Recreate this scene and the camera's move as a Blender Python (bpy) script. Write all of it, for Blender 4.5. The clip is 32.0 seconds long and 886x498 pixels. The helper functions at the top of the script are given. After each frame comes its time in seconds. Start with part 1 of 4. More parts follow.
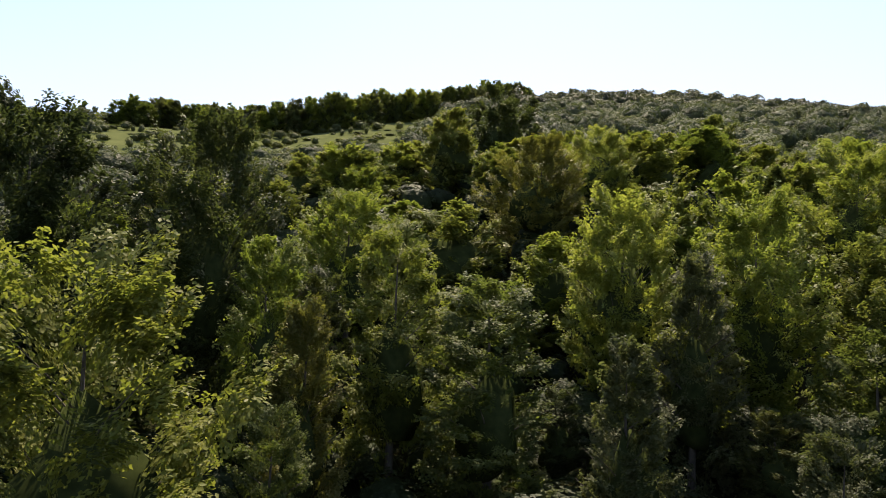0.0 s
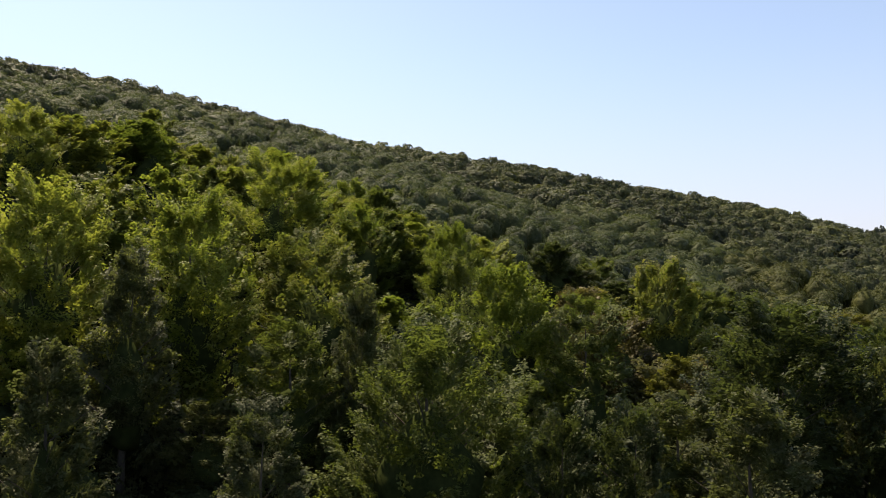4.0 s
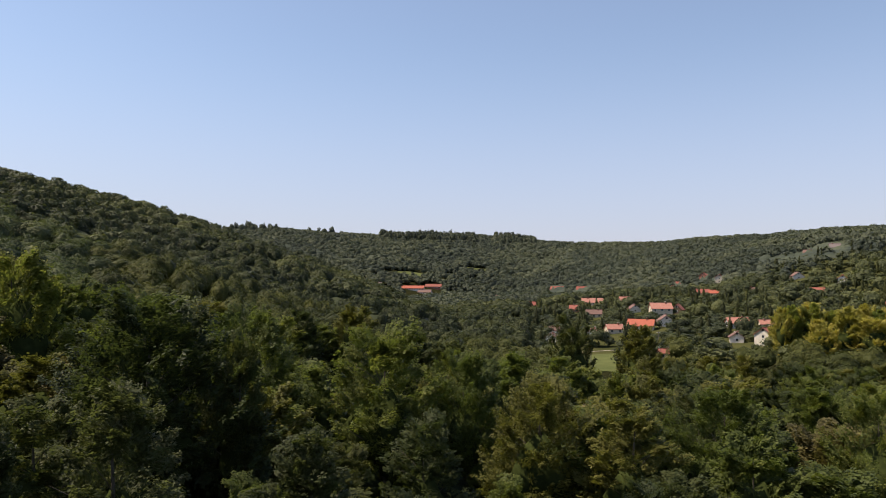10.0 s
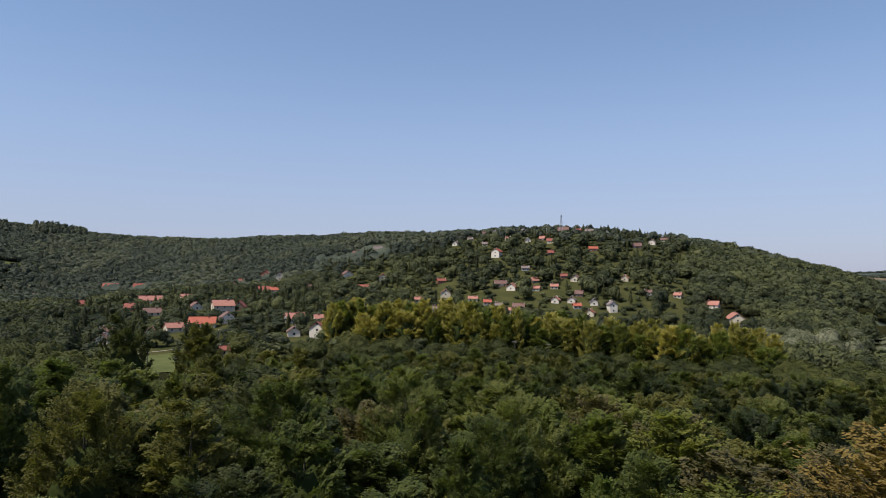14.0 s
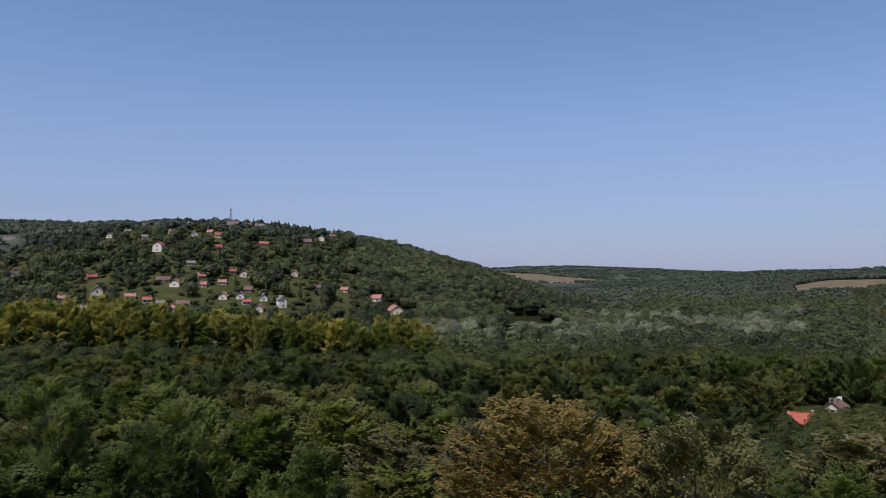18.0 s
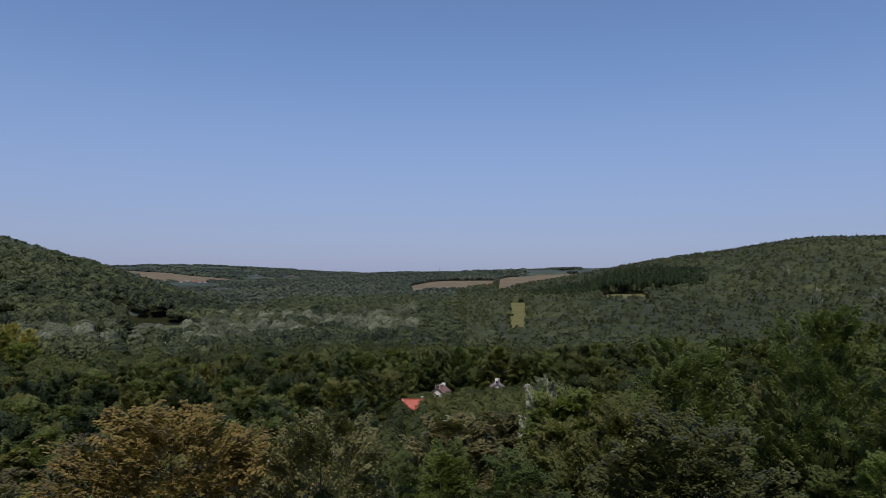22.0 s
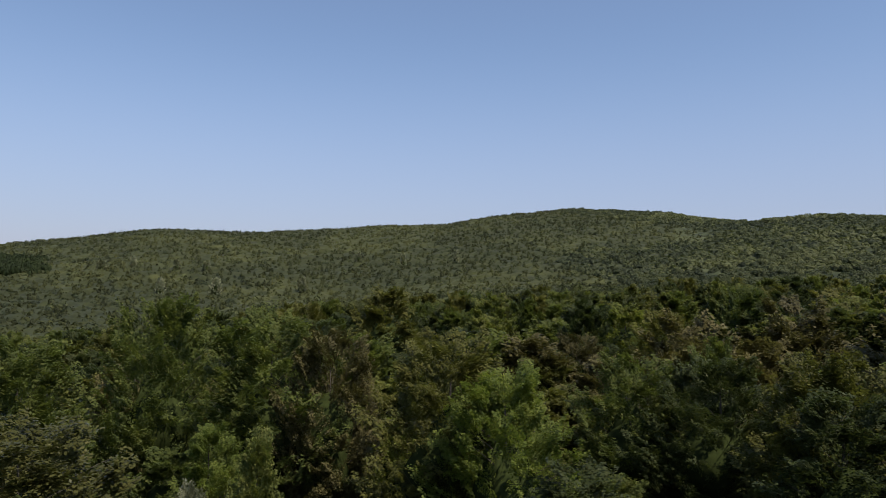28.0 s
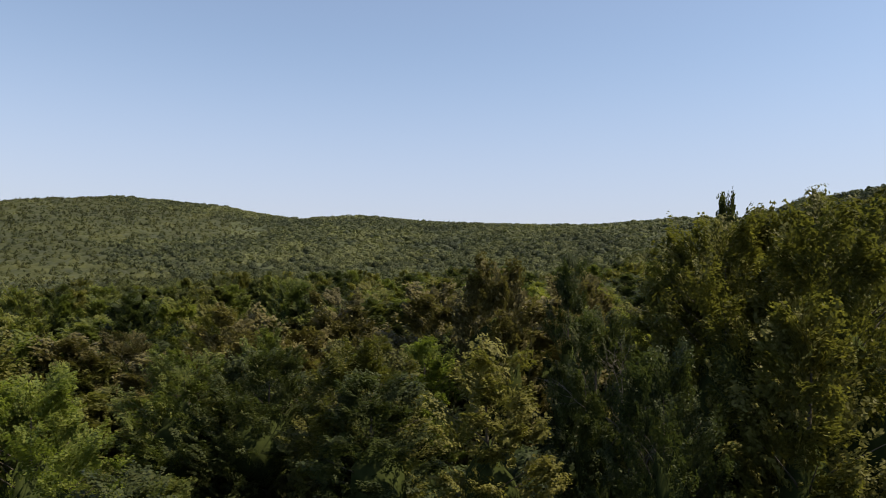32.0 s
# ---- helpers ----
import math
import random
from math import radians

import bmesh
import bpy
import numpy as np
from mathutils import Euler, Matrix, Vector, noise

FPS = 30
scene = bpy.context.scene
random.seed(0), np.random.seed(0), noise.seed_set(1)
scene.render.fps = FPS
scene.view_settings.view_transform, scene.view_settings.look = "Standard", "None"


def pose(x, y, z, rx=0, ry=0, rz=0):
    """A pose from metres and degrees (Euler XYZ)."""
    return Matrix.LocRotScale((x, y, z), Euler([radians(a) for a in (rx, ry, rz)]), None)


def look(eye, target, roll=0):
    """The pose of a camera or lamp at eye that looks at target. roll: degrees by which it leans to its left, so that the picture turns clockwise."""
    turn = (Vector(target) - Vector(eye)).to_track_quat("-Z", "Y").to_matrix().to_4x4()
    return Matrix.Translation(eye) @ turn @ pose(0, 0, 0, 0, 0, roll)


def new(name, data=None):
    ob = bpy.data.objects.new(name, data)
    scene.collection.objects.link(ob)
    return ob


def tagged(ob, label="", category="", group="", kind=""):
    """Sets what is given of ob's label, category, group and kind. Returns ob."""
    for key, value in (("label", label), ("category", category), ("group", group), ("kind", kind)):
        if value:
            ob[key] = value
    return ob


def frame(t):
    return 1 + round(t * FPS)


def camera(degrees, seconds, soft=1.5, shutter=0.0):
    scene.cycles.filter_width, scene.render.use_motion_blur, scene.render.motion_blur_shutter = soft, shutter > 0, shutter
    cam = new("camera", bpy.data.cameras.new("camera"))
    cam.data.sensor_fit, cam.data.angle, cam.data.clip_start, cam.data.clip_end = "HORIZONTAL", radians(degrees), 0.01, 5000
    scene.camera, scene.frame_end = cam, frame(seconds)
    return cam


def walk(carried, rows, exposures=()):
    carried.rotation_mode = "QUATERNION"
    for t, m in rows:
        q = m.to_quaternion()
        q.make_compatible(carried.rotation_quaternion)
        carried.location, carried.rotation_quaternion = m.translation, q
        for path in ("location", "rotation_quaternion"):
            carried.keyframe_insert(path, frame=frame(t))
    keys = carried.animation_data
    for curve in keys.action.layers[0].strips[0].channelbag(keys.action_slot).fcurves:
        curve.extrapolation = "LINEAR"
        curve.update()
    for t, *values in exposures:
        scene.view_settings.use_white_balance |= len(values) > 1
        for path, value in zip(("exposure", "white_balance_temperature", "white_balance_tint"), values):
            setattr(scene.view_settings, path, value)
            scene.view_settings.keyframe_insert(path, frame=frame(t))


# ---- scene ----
# the drone hovers over a wooded slope and turns to the right: seconds, bearing, tilt, lean
cam = camera(64.36, 32.0, soft=0.45)
EYE = (0.0, 0.0, 41.0)
ROWS = (
    (0, -0.00, 1.90, 1.66), (0.5, 5.94, 2.04, 1.78), (1, 11.93, 2.21, 1.78), (1.5, 17.88, 2.34, 1.75), (2, 23.58, 2.41, 1.67),
    (2.5, 28.99, 2.48, 1.57), (3, 34.03, 2.59, 1.38), (3.5, 38.74, 2.65, 1.38), (4, 43.72, 2.72, 1.22), (4.5, 48.69, 2.75, 1.16),
    (6.5, 64.99, 2.68, 0.61), (7, 68.97, 2.70, 0.37), (7.5, 72.82, 2.68, 0.29), (8, 76.31, 2.64, 0.23), (8.5, 80.08, 2.61, 0.23),
    (9, 84.08, 2.64, 0.15), (9.5, 88.15, 2.65, 0.07), (10, 92.14, 2.64, 0.06), (10.5, 96.17, 2.63, -0.02), (11, 100.41, 2.52, 0.09),
    (11.5, 105.35, 2.49, 0.17), (12, 110.31, 2.50, 0.20), (12.5, 114.46, 2.47, 0.28), (13, 118.39, 2.51, 0.30), (13.5, 122.28, 2.56, 0.40),
    (14, 126.56, 2.53, 0.36), (14.5, 131.02, 2.52, 0.28), (16.5, 143.41, 2.33, -0.01), (17, 146.61, 2.32, -0.10), (17.5, 149.84, 2.30, 0.14),
    (18, 152.93, 2.26, 0.13), (18.5, 155.85, 2.29, 0.34), (19, 159.23, 2.32, 0.50), (19.5, 163.03, 2.35, 0.58), (20, 166.88, 2.37, 0.66),
    (20.5, 170.37, 2.40, 0.68), (21, 173.76, 2.43, 0.55), (21.5, 177.44, 2.44, 0.56), (22, 182.01, 2.44, 0.62), (22.5, 186.05, 2.44, 0.62),
    (23, 190.10, 2.44, 0.63), (23.5, 193.87, 2.41, 0.66), (24, 198.84, 2.40, 0.79), (24.5, 203.88, 2.39, 0.81), (25, 208.29, 2.39, 0.90),
    (25.5, 212.16, 2.38, 0.94), (26, 215.98, 2.38, 0.92), (26.5, 220.04, 2.38, 0.95), (28.5, 235.23, 2.31, 0.85), (29, 238.61, 2.34, 0.83),
    (29.5, 242.69, 2.37, 0.93), (30, 248.22, 2.38, 0.99), (30.5, 253.21, 2.42, 1.06), (31, 257.99, 2.44, 1.06), (31.5, 262.65, 2.41, 1.06),
    (32, 266.81, 2.41, 1.04),
)

# the picture brightens against the light
EXPOSURES = ((0, 1.1, 7450, 15), (2, 1.05, 7700, 13), (4, 0.82, 7950, 12), (9, 0.50, 7500, 12), (11, 0.40, 7200, 12), (13, 0.21, 6700, 10), (17, -0.1, 6050, 12), (21, -0.34, 5760, 14), (25, -0.24, 5950, 13), (29, 0.22, 6800, 10), (32, 0.47, 7450, 10))


def aim(bearing, tilt, lean):
    a, e = radians(bearing), radians(tilt)
    way = Vector((math.sin(a) * math.cos(e), math.cos(a) * math.cos(e), math.sin(e)))
    return look(EYE, Vector(EYE) + way * 100, lean)


walk(cam, [(t, aim(b, e, l)) for t, b, e, l in ROWS], EXPOSURES)

# ---- world, sun and exposure ----
SUN_BEARING, SUN_HEIGHT = 6.0, 59.0
world = bpy.data.worlds.new("sky")
scene.world = world
world.use_nodes = True
sky = world.node_tree.nodes.new("ShaderNodeTexSky")
sky.sky_type, sky.sun_disc = "NISHITA", False
sky.sun_elevation, sky.sun_rotation = radians(SUN_HEIGHT), radians(SUN_BEARING)
sky.air_density, sky.dust_density, sky.ozone_density, sky.altitude = 1.0, 0.8, 3.4, 200
back = world.node_tree.nodes["Background"]
back.inputs["Strength"].default_value = 0.135
haze = world.node_tree.nodes.new("ShaderNodeMix")
haze.data_type, haze.blend_type = "RGBA", "MIX"
haze.inputs[7].default_value = (2.56, 2.76, 4.2, 1)
way = world.node_tree.nodes.new("ShaderNodeTexCoord")
split = world.node_tree.nodes.new("ShaderNodeSeparateXYZ")
thick = world.node_tree.nodes.new("ShaderNodeMapRange")
thick.interpolation_type = "SMOOTHSTEP"
for i, v in ((1, 0.0), (2, 0.34), (3, 0.72), (4, 0.12)):
    thick.inputs[i].default_value = v
world.node_tree.links.new(way.outputs["Generated"], split.inputs[0])
world.node_tree.links.new(split.outputs[2], thick.inputs[0])
world.node_tree.links.new(thick.outputs[0], haze.inputs[0])
world.node_tree.links.new(sky.outputs[0], haze.inputs[6])
world.node_tree.links.new(haze.outputs[2], back.inputs["Color"])
sun = new("sun", bpy.data.lights.new("sun", "SUN"))
sun.data.energy, sun.data.angle, sun.data.color = 4.9, radians(0.5), (1.0, 0.93, 0.80)
sun_way = Vector((math.sin(radians(SUN_BEARING)) * math.cos(radians(SUN_HEIGHT)), math.cos(radians(SUN_BEARING)) * math.cos(radians(SUN_HEIGHT)), math.sin(radians(SUN_HEIGHT))))
sun.matrix_world = look(sun_way * 300, (0, 0, 0))

# ---- materials ----
def material(name):
    m = bpy.data.materials.new(name)
    m.use_nodes = True
    n, l = m.node_tree.nodes, m.node_tree.links
    return m, n, l, n["Principled BSDF"]


def ramp(n, *stops):
    r = n.new("ShaderNodeValToRGB")
    while len(r.color_ramp.elements) < len(stops):
        r.color_ramp.elements.new(0.5)
    for e, (p, c) in zip(r.color_ramp.elements, stops):
        e.position, e.color = p, (*c, 1)
    return r


def noise_node(n, l, scale, detail=3.0, coords="Object"):
    c = n.new("ShaderNodeTexCoord")
    t = n.new("ShaderNodeTexNoise")
    t.inputs["Scale"].default_value, t.inputs["Detail"].default_value = scale, detail
    l.new(c.outputs[coords], t.inputs["Vector"])
    return t


def leaf_material(name, dark, mid, light, through_light=0.3, attribute=False, gloss=0.6, grain=True):
    """Leaves: a colour of the tree, a colour of each leaf, light that shines through."""
    m, n, l, b = material(name)
    tree = n.new("ShaderNodeAttribute") if attribute else n.new("ShaderNodeObjectInfo")
    if attribute:
        tree.attribute_name = "tint"
    leaf = n.new("ShaderNodeNewGeometry")
    patch = noise_node(n, l, (1.3 if grain else 0.16) if attribute else 0.7, (6.0 if grain else 3.0) if attribute else 3.0)
    s1, s2 = n.new("ShaderNodeMath"), n.new("ShaderNodeMath")
    s1.operation = s2.operation = "MULTIPLY_ADD"
    s1.inputs[1].default_value = 0.55
    l.new(tree.outputs["Fac"] if attribute else tree.outputs["Random"], s1.inputs[0])
    l.new(s2.outputs[0], s1.inputs[2])
    s2.inputs[1].default_value = 0.30 if attribute else 0.44
    l.new(leaf.outputs["Random Per Island"], s2.inputs[0])
    s3 = n.new("ShaderNodeMath")
    s3.operation = "MULTIPLY_ADD"
    s3.inputs[1].default_value, s3.inputs[2].default_value = (1.25, -0.57) if attribute else (0.95, -0.49)
    l.new(patch.outputs["Fac"], s3.inputs[0])
    l.new(s3.outputs[0], s2.inputs[2])
    r = ramp(n, (0.0, dark), (0.5, mid), (1.0, light))
    l.new(s1.outputs[0], r.inputs["Fac"])
    l.new(r.outputs["Color"], b.inputs["Base Color"])
    b.inputs["Roughness"].default_value = gloss if attribute else gloss - 0.10
    b.inputs["Specular IOR Level"].default_value = 0.13 if attribute else 0.11
    if attribute and grain:
        u = n.new("ShaderNodeBump")
        u.inputs["Strength"].default_value, u.inputs["Distance"].default_value = 0.45, 0.6
        l.new(noise_node(n, l, 1.2, 6.0).outputs["Fac"], u.inputs["Height"])
        l.new(u.outputs["Normal"], b.inputs["Normal"])
    t = n.new("ShaderNodeBsdfTranslucent")
    warm = n.new("ShaderNodeMix")
    warm.data_type, warm.blend_type = "RGBA", "MULTIPLY"
    warm.inputs[0].default_value = 1.0
    l.new(r.outputs["Color"], warm.inputs[6])
    warm.inputs[7].default_value = (1.25, 1.35, 0.75, 1)
    l.new(warm.outputs[2], t.inputs["Color"])
    mix = n.new("ShaderNodeMixShader")
    mix.inputs[0].default_value = through_light
    l.new(b.outputs[0], mix.inputs[1])
    l.new(t.outputs[0], mix.inputs[2])
    l.new(mix.outputs[0], n["Material Output"].inputs["Surface"])
    return m


def plain_material(name, low, high, rough=0.8, scale=2.0, bump=0.2, metal=0.0, coords="Object"):
    """A surface with stains and grain."""
    m, n, l, b = material(name)
    big, fine = noise_node(n, l, scale, 4.0, coords), noise_node(n, l, scale * 14, 2.0, coords)
    add = n.new("ShaderNodeMath")
    add.operation = "MULTIPLY_ADD"
    add.inputs[1].default_value = 0.35
    l.new(fine.outputs["Fac"], add.inputs[0])
    l.new(big.outputs["Fac"], add.inputs[2])
    r = ramp(n, (0.35, low), (0.95, high))
    l.new(add.outputs[0], r.inputs["Fac"])
    l.new(r.outputs["Color"], b.inputs["Base Color"])
    b.inputs["Roughness"].default_value, b.inputs["Metallic"].default_value = rough, metal
    b.inputs["Specular IOR Level"].default_value = 0.0 if rough > 0.94 else 0.4
    if bump:
        u = n.new("ShaderNodeBump")
        u.inputs["Strength"].default_value = bump
        l.new(add.outputs[0], u.inputs["Height"])
        l.new(u.outputs["Normal"], b.inputs["Normal"])
    return m


LEAF = {
    "green": leaf_material("leaf_green", (0.0555, 0.0725, 0.0251), (0.1057, 0.1258, 0.0357), (0.1927, 0.1914, 0.0570), 0.47),
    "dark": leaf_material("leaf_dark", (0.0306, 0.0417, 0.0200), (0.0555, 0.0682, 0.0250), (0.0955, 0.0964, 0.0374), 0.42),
    "bright": leaf_material("leaf_bright", (0.0801, 0.1088, 0.0294), (0.1490, 0.1766, 0.0400), (0.2555, 0.2571, 0.0723), 0.50),
    "yellow": leaf_material("leaf_yellow", (0.0845, 0.1049, 0.0259), (0.1328, 0.1505, 0.0367), (0.2162, 0.2109, 0.0591), 0.48),
    "olive": leaf_material("leaf_olive", (0.0711, 0.0748, 0.0231), (0.1158, 0.1128, 0.0319), (0.1787, 0.1659, 0.0471), 0.40),
    "grey": leaf_material("leaf_grey_green", (0.0449, 0.0552, 0.0218), (0.0803, 0.0895, 0.0413), (0.1270, 0.1313, 0.0708), 0.46),
    "sage": leaf_material("leaf_sage", (0.0603, 0.0620, 0.0187), (0.1008, 0.0973, 0.0321), (0.1808, 0.1610, 0.0659), 0.35, gloss=0.42),
    "orange": leaf_material("leaf_orange", (0.0866, 0.0635, 0.0212), (0.1744, 0.1247, 0.0359), (0.2686, 0.1848, 0.0555), 0.32),
    "brown": leaf_material("leaf_brown_green", (0.0596, 0.0547, 0.0248), (0.1066, 0.0925, 0.0373), (0.1645, 0.1394, 0.0569), 0.32),
    "blossom": leaf_material("leaf_pale", (0.1224, 0.1258, 0.0684), (0.2592, 0.2590, 0.1728), (0.4464, 0.4440, 0.3456), 0.3),
    "poplar": leaf_material("leaf_poplar", (0.1911, 0.1843, 0.0539), (0.3037, 0.2711, 0.0735), (0.4444, 0.3671, 0.1073), 0.45),
}
FOREST_LEAF = leaf_material("leaf_forest", (0.0222, 0.0294, 0.0099), (0.0507, 0.0588, 0.0158), (0.1014, 0.1023, 0.0289), 0.2, attribute=True)
WOOD_LEAF = leaf_material("leaf_middle_wood", (0.0292, 0.0405, 0.0226), (0.0639, 0.0808, 0.0370), (0.1211, 0.1333, 0.0631), 0.34, attribute=True)
SLOPE_LEAF = leaf_material("leaf_slope", (0.0399, 0.0536, 0.0242), (0.0997, 0.1122, 0.0412), (0.1881, 0.1861, 0.0723), 0.42, attribute=True)
# hill and far leaves: extra blue in the base colour imitates aerial haze
HAZED_HILL_LEAF = leaf_material("leaf_hazed_hill", (0.0252, 0.0331, 0.0203), (0.0625, 0.0724, 0.0345), (0.1259, 0.1326, 0.0549), 0.26, attribute=True, grain=False)
HAZED_FAR_LEAF = leaf_material("leaf_hazed_far", (0.0333, 0.0429, 0.0347), (0.0655, 0.0770, 0.0526), (0.1162, 0.1243, 0.0739), 0.2, attribute=True, grain=False)
PINE_LEAF = leaf_material("leaf_pine", (0.0271, 0.0315, 0.0138), (0.0525, 0.0577, 0.0208), (0.0902, 0.0919, 0.0311), 0.15, attribute=True, grain=False)
SILVER_LEAF = leaf_material("leaf_willow", (0.060, 0.068, 0.034), (0.145, 0.150, 0.092), (0.290, 0.290, 0.200), 0.2, attribute=True)
# undergrowth darkened to imitate shade under trees; also the dark pines' own colour
SHADE_AND_PINE_LEAF = leaf_material("leaf_shade_and_pine", (0.0135, 0.0216, 0.0090), (0.0243, 0.0351, 0.0120), (0.0459, 0.0594, 0.0180), 0.15, attribute=True)
BARK = plain_material("bark", (0.035, 0.028, 0.02), (0.10, 0.085, 0.065), 0.9, 3.0, 0.6)
# near-black colour of the crown hearts: shade between the sprays, painted in
CROWN_SHADE = plain_material("crown_shade", (0.017, 0.023, 0.008), (0.044, 0.055, 0.018), 1.0, 2.0, 0.0)
DEAD_WOOD = plain_material("dead_wood", (0.09, 0.075, 0.06), (0.20, 0.175, 0.15), 0.85, 3.0, 0.4)
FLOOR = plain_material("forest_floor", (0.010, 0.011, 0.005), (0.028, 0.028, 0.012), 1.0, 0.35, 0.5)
MEADOW = plain_material("meadow_grass", (0.058, 0.072, 0.028), (0.108, 0.118, 0.048), 0.95, 0.12, 0.4)
LAWN = plain_material("garden_grass", (0.031, 0.037, 0.0144), (0.072, 0.070, 0.0288), 0.95, 0.09, 0.4)
HAY = plain_material("dry_meadow", (0.086, 0.080, 0.032), (0.148, 0.134, 0.058), 0.95, 0.10, 0.4)
STUBBLE = plain_material("stubble", (0.101, 0.078, 0.0520), (0.168, 0.134, 0.0901), 0.95, 0.05, 0.2)
PATH = plain_material("gravel_path", (0.180, 0.157, 0.1210), (0.270, 0.244, 0.1980), 0.95, 0.8, 0.3)
WALLS = {
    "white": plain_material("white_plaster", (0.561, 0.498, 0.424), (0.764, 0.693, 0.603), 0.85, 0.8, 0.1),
    "cream": plain_material("cream_plaster", (0.473, 0.393, 0.288), (0.630, 0.547, 0.430), 0.85, 0.8, 0.1),
    "grey": plain_material("grey_plaster", (0.312, 0.288, 0.277), (0.480, 0.456, 0.441), 0.85, 0.8, 0.1),
    "brick": plain_material("red_brick", (0.192, 0.084, 0.057), (0.360, 0.168, 0.114), 0.9, 3.0, 0.3),
    "wood": plain_material("stained_boards", (0.084, 0.054, 0.038), (0.180, 0.120, 0.083), 0.8, 2.0, 0.3),
}
ROOFS = {
    "red": plain_material("red_tiles", (0.265, 0.059, 0.034), (0.381, 0.105, 0.065), 0.8, 1.2, 0.4),
    "salmon": plain_material("salmon_tiles", (0.274, 0.109, 0.080), (0.381, 0.176, 0.137), 0.8, 1.2, 0.4),
    "rust": plain_material("rust_tiles", (0.166, 0.046, 0.034), (0.282, 0.091, 0.068), 0.85, 1.2, 0.4),
    "brown": plain_material("brown_tiles", (0.099, 0.052, 0.042), (0.182, 0.105, 0.091), 0.85, 1.2, 0.4),
    "grey": plain_material("grey_slate", (0.124, 0.095, 0.091), (0.223, 0.176, 0.171), 0.75, 1.2, 0.3),
}
FRAME_WHITE = plain_material("window_frame_paint", (0.55, 0.54, 0.51), (0.75, 0.74, 0.71), 0.6, 2.0, 0.0)
DOOR_WOOD = plain_material("door_wood", (0.10, 0.06, 0.035), (0.20, 0.12, 0.07), 0.6, 2.0, 0.1)
STEEL = plain_material("galvanised_steel", (0.30, 0.31, 0.32), (0.48, 0.49, 0.50), 0.45, 1.0, 0.0, 0.8)
CONCRETE = plain_material("concrete", (0.34, 0.33, 0.31), (0.50, 0.49, 0.46), 0.9, 0.8, 0.2)
PANE, _n, _l, _b = material("window_glass")
_b.inputs["Base Color"].default_value = (0.03, 0.035, 0.04, 1)
_b.inputs["Roughness"].default_value = 0.08
WATER, _n, _l, _b = material("lake_water")
_b.inputs["Base Color"].default_value = (0.03, 0.04, 0.04, 1)
_b.inputs["Roughness"].default_value = 0.06
_w = noise_node(_n, _l, 0.8, 3.0)
_u = _n.new("ShaderNodeBump")
_u.inputs["Strength"].default_value = 0.08
_l.new(_w.outputs["Fac"], _u.inputs["Height"])
_l.new(_u.outputs["Normal"], _b.inputs["Normal"])


# ---- the lie of the land: valley floor, the home slope and four ridges ----


LAKE = (174.0, -478.0, 34.0, 13.0, 8.5)


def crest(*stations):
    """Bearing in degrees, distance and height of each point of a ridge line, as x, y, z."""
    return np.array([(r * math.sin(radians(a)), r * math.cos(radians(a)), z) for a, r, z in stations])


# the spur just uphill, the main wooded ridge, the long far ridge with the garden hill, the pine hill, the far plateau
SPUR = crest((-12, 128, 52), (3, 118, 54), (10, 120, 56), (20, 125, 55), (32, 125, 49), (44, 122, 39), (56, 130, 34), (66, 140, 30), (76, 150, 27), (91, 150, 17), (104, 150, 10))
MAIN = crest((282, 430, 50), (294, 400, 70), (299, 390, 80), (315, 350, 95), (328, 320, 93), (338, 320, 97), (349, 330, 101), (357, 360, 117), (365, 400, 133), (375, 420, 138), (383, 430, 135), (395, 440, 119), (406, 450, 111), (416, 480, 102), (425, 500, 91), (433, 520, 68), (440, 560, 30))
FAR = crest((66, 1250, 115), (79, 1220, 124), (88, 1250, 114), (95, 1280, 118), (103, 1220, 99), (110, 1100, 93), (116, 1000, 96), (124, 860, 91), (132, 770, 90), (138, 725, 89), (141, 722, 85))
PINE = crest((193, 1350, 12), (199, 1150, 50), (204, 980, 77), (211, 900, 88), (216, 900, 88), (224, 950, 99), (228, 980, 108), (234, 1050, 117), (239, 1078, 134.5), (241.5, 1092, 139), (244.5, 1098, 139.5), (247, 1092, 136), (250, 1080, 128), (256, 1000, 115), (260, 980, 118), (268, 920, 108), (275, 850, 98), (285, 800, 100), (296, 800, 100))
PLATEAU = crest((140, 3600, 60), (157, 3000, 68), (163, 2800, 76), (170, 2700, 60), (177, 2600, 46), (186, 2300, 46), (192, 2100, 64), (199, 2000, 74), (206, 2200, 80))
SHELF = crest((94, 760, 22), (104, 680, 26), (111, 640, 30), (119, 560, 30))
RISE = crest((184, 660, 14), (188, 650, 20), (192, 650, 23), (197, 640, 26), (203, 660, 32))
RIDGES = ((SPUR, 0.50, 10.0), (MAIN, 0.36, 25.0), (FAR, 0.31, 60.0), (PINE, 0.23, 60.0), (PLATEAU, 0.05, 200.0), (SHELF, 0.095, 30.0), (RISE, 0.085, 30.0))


def tent(x, y, line, fall, soft):
    """Height of a ridge with that fall to both sides, rounded at the top; also the distance to its line."""
    best = np.full(np.shape(x), -1e9)
    near = np.full(np.shape(x), 1e9)
    for a, b in zip(line, line[1:]):
        d = b[:2] - a[:2]
        s = np.clip(((x - a[0]) * d[0] + (y - a[1]) * d[1]) / (d @ d), 0, 1)
        gap = np.hypot(x - a[0] - s * d[0], y - a[1] - s * d[1])
        best = np.maximum(best, a[2] + s * (b[2] - a[2]) - fall * (np.sqrt(gap * gap + soft * soft) - soft))
        near = np.minimum(near, gap)
    return best, near


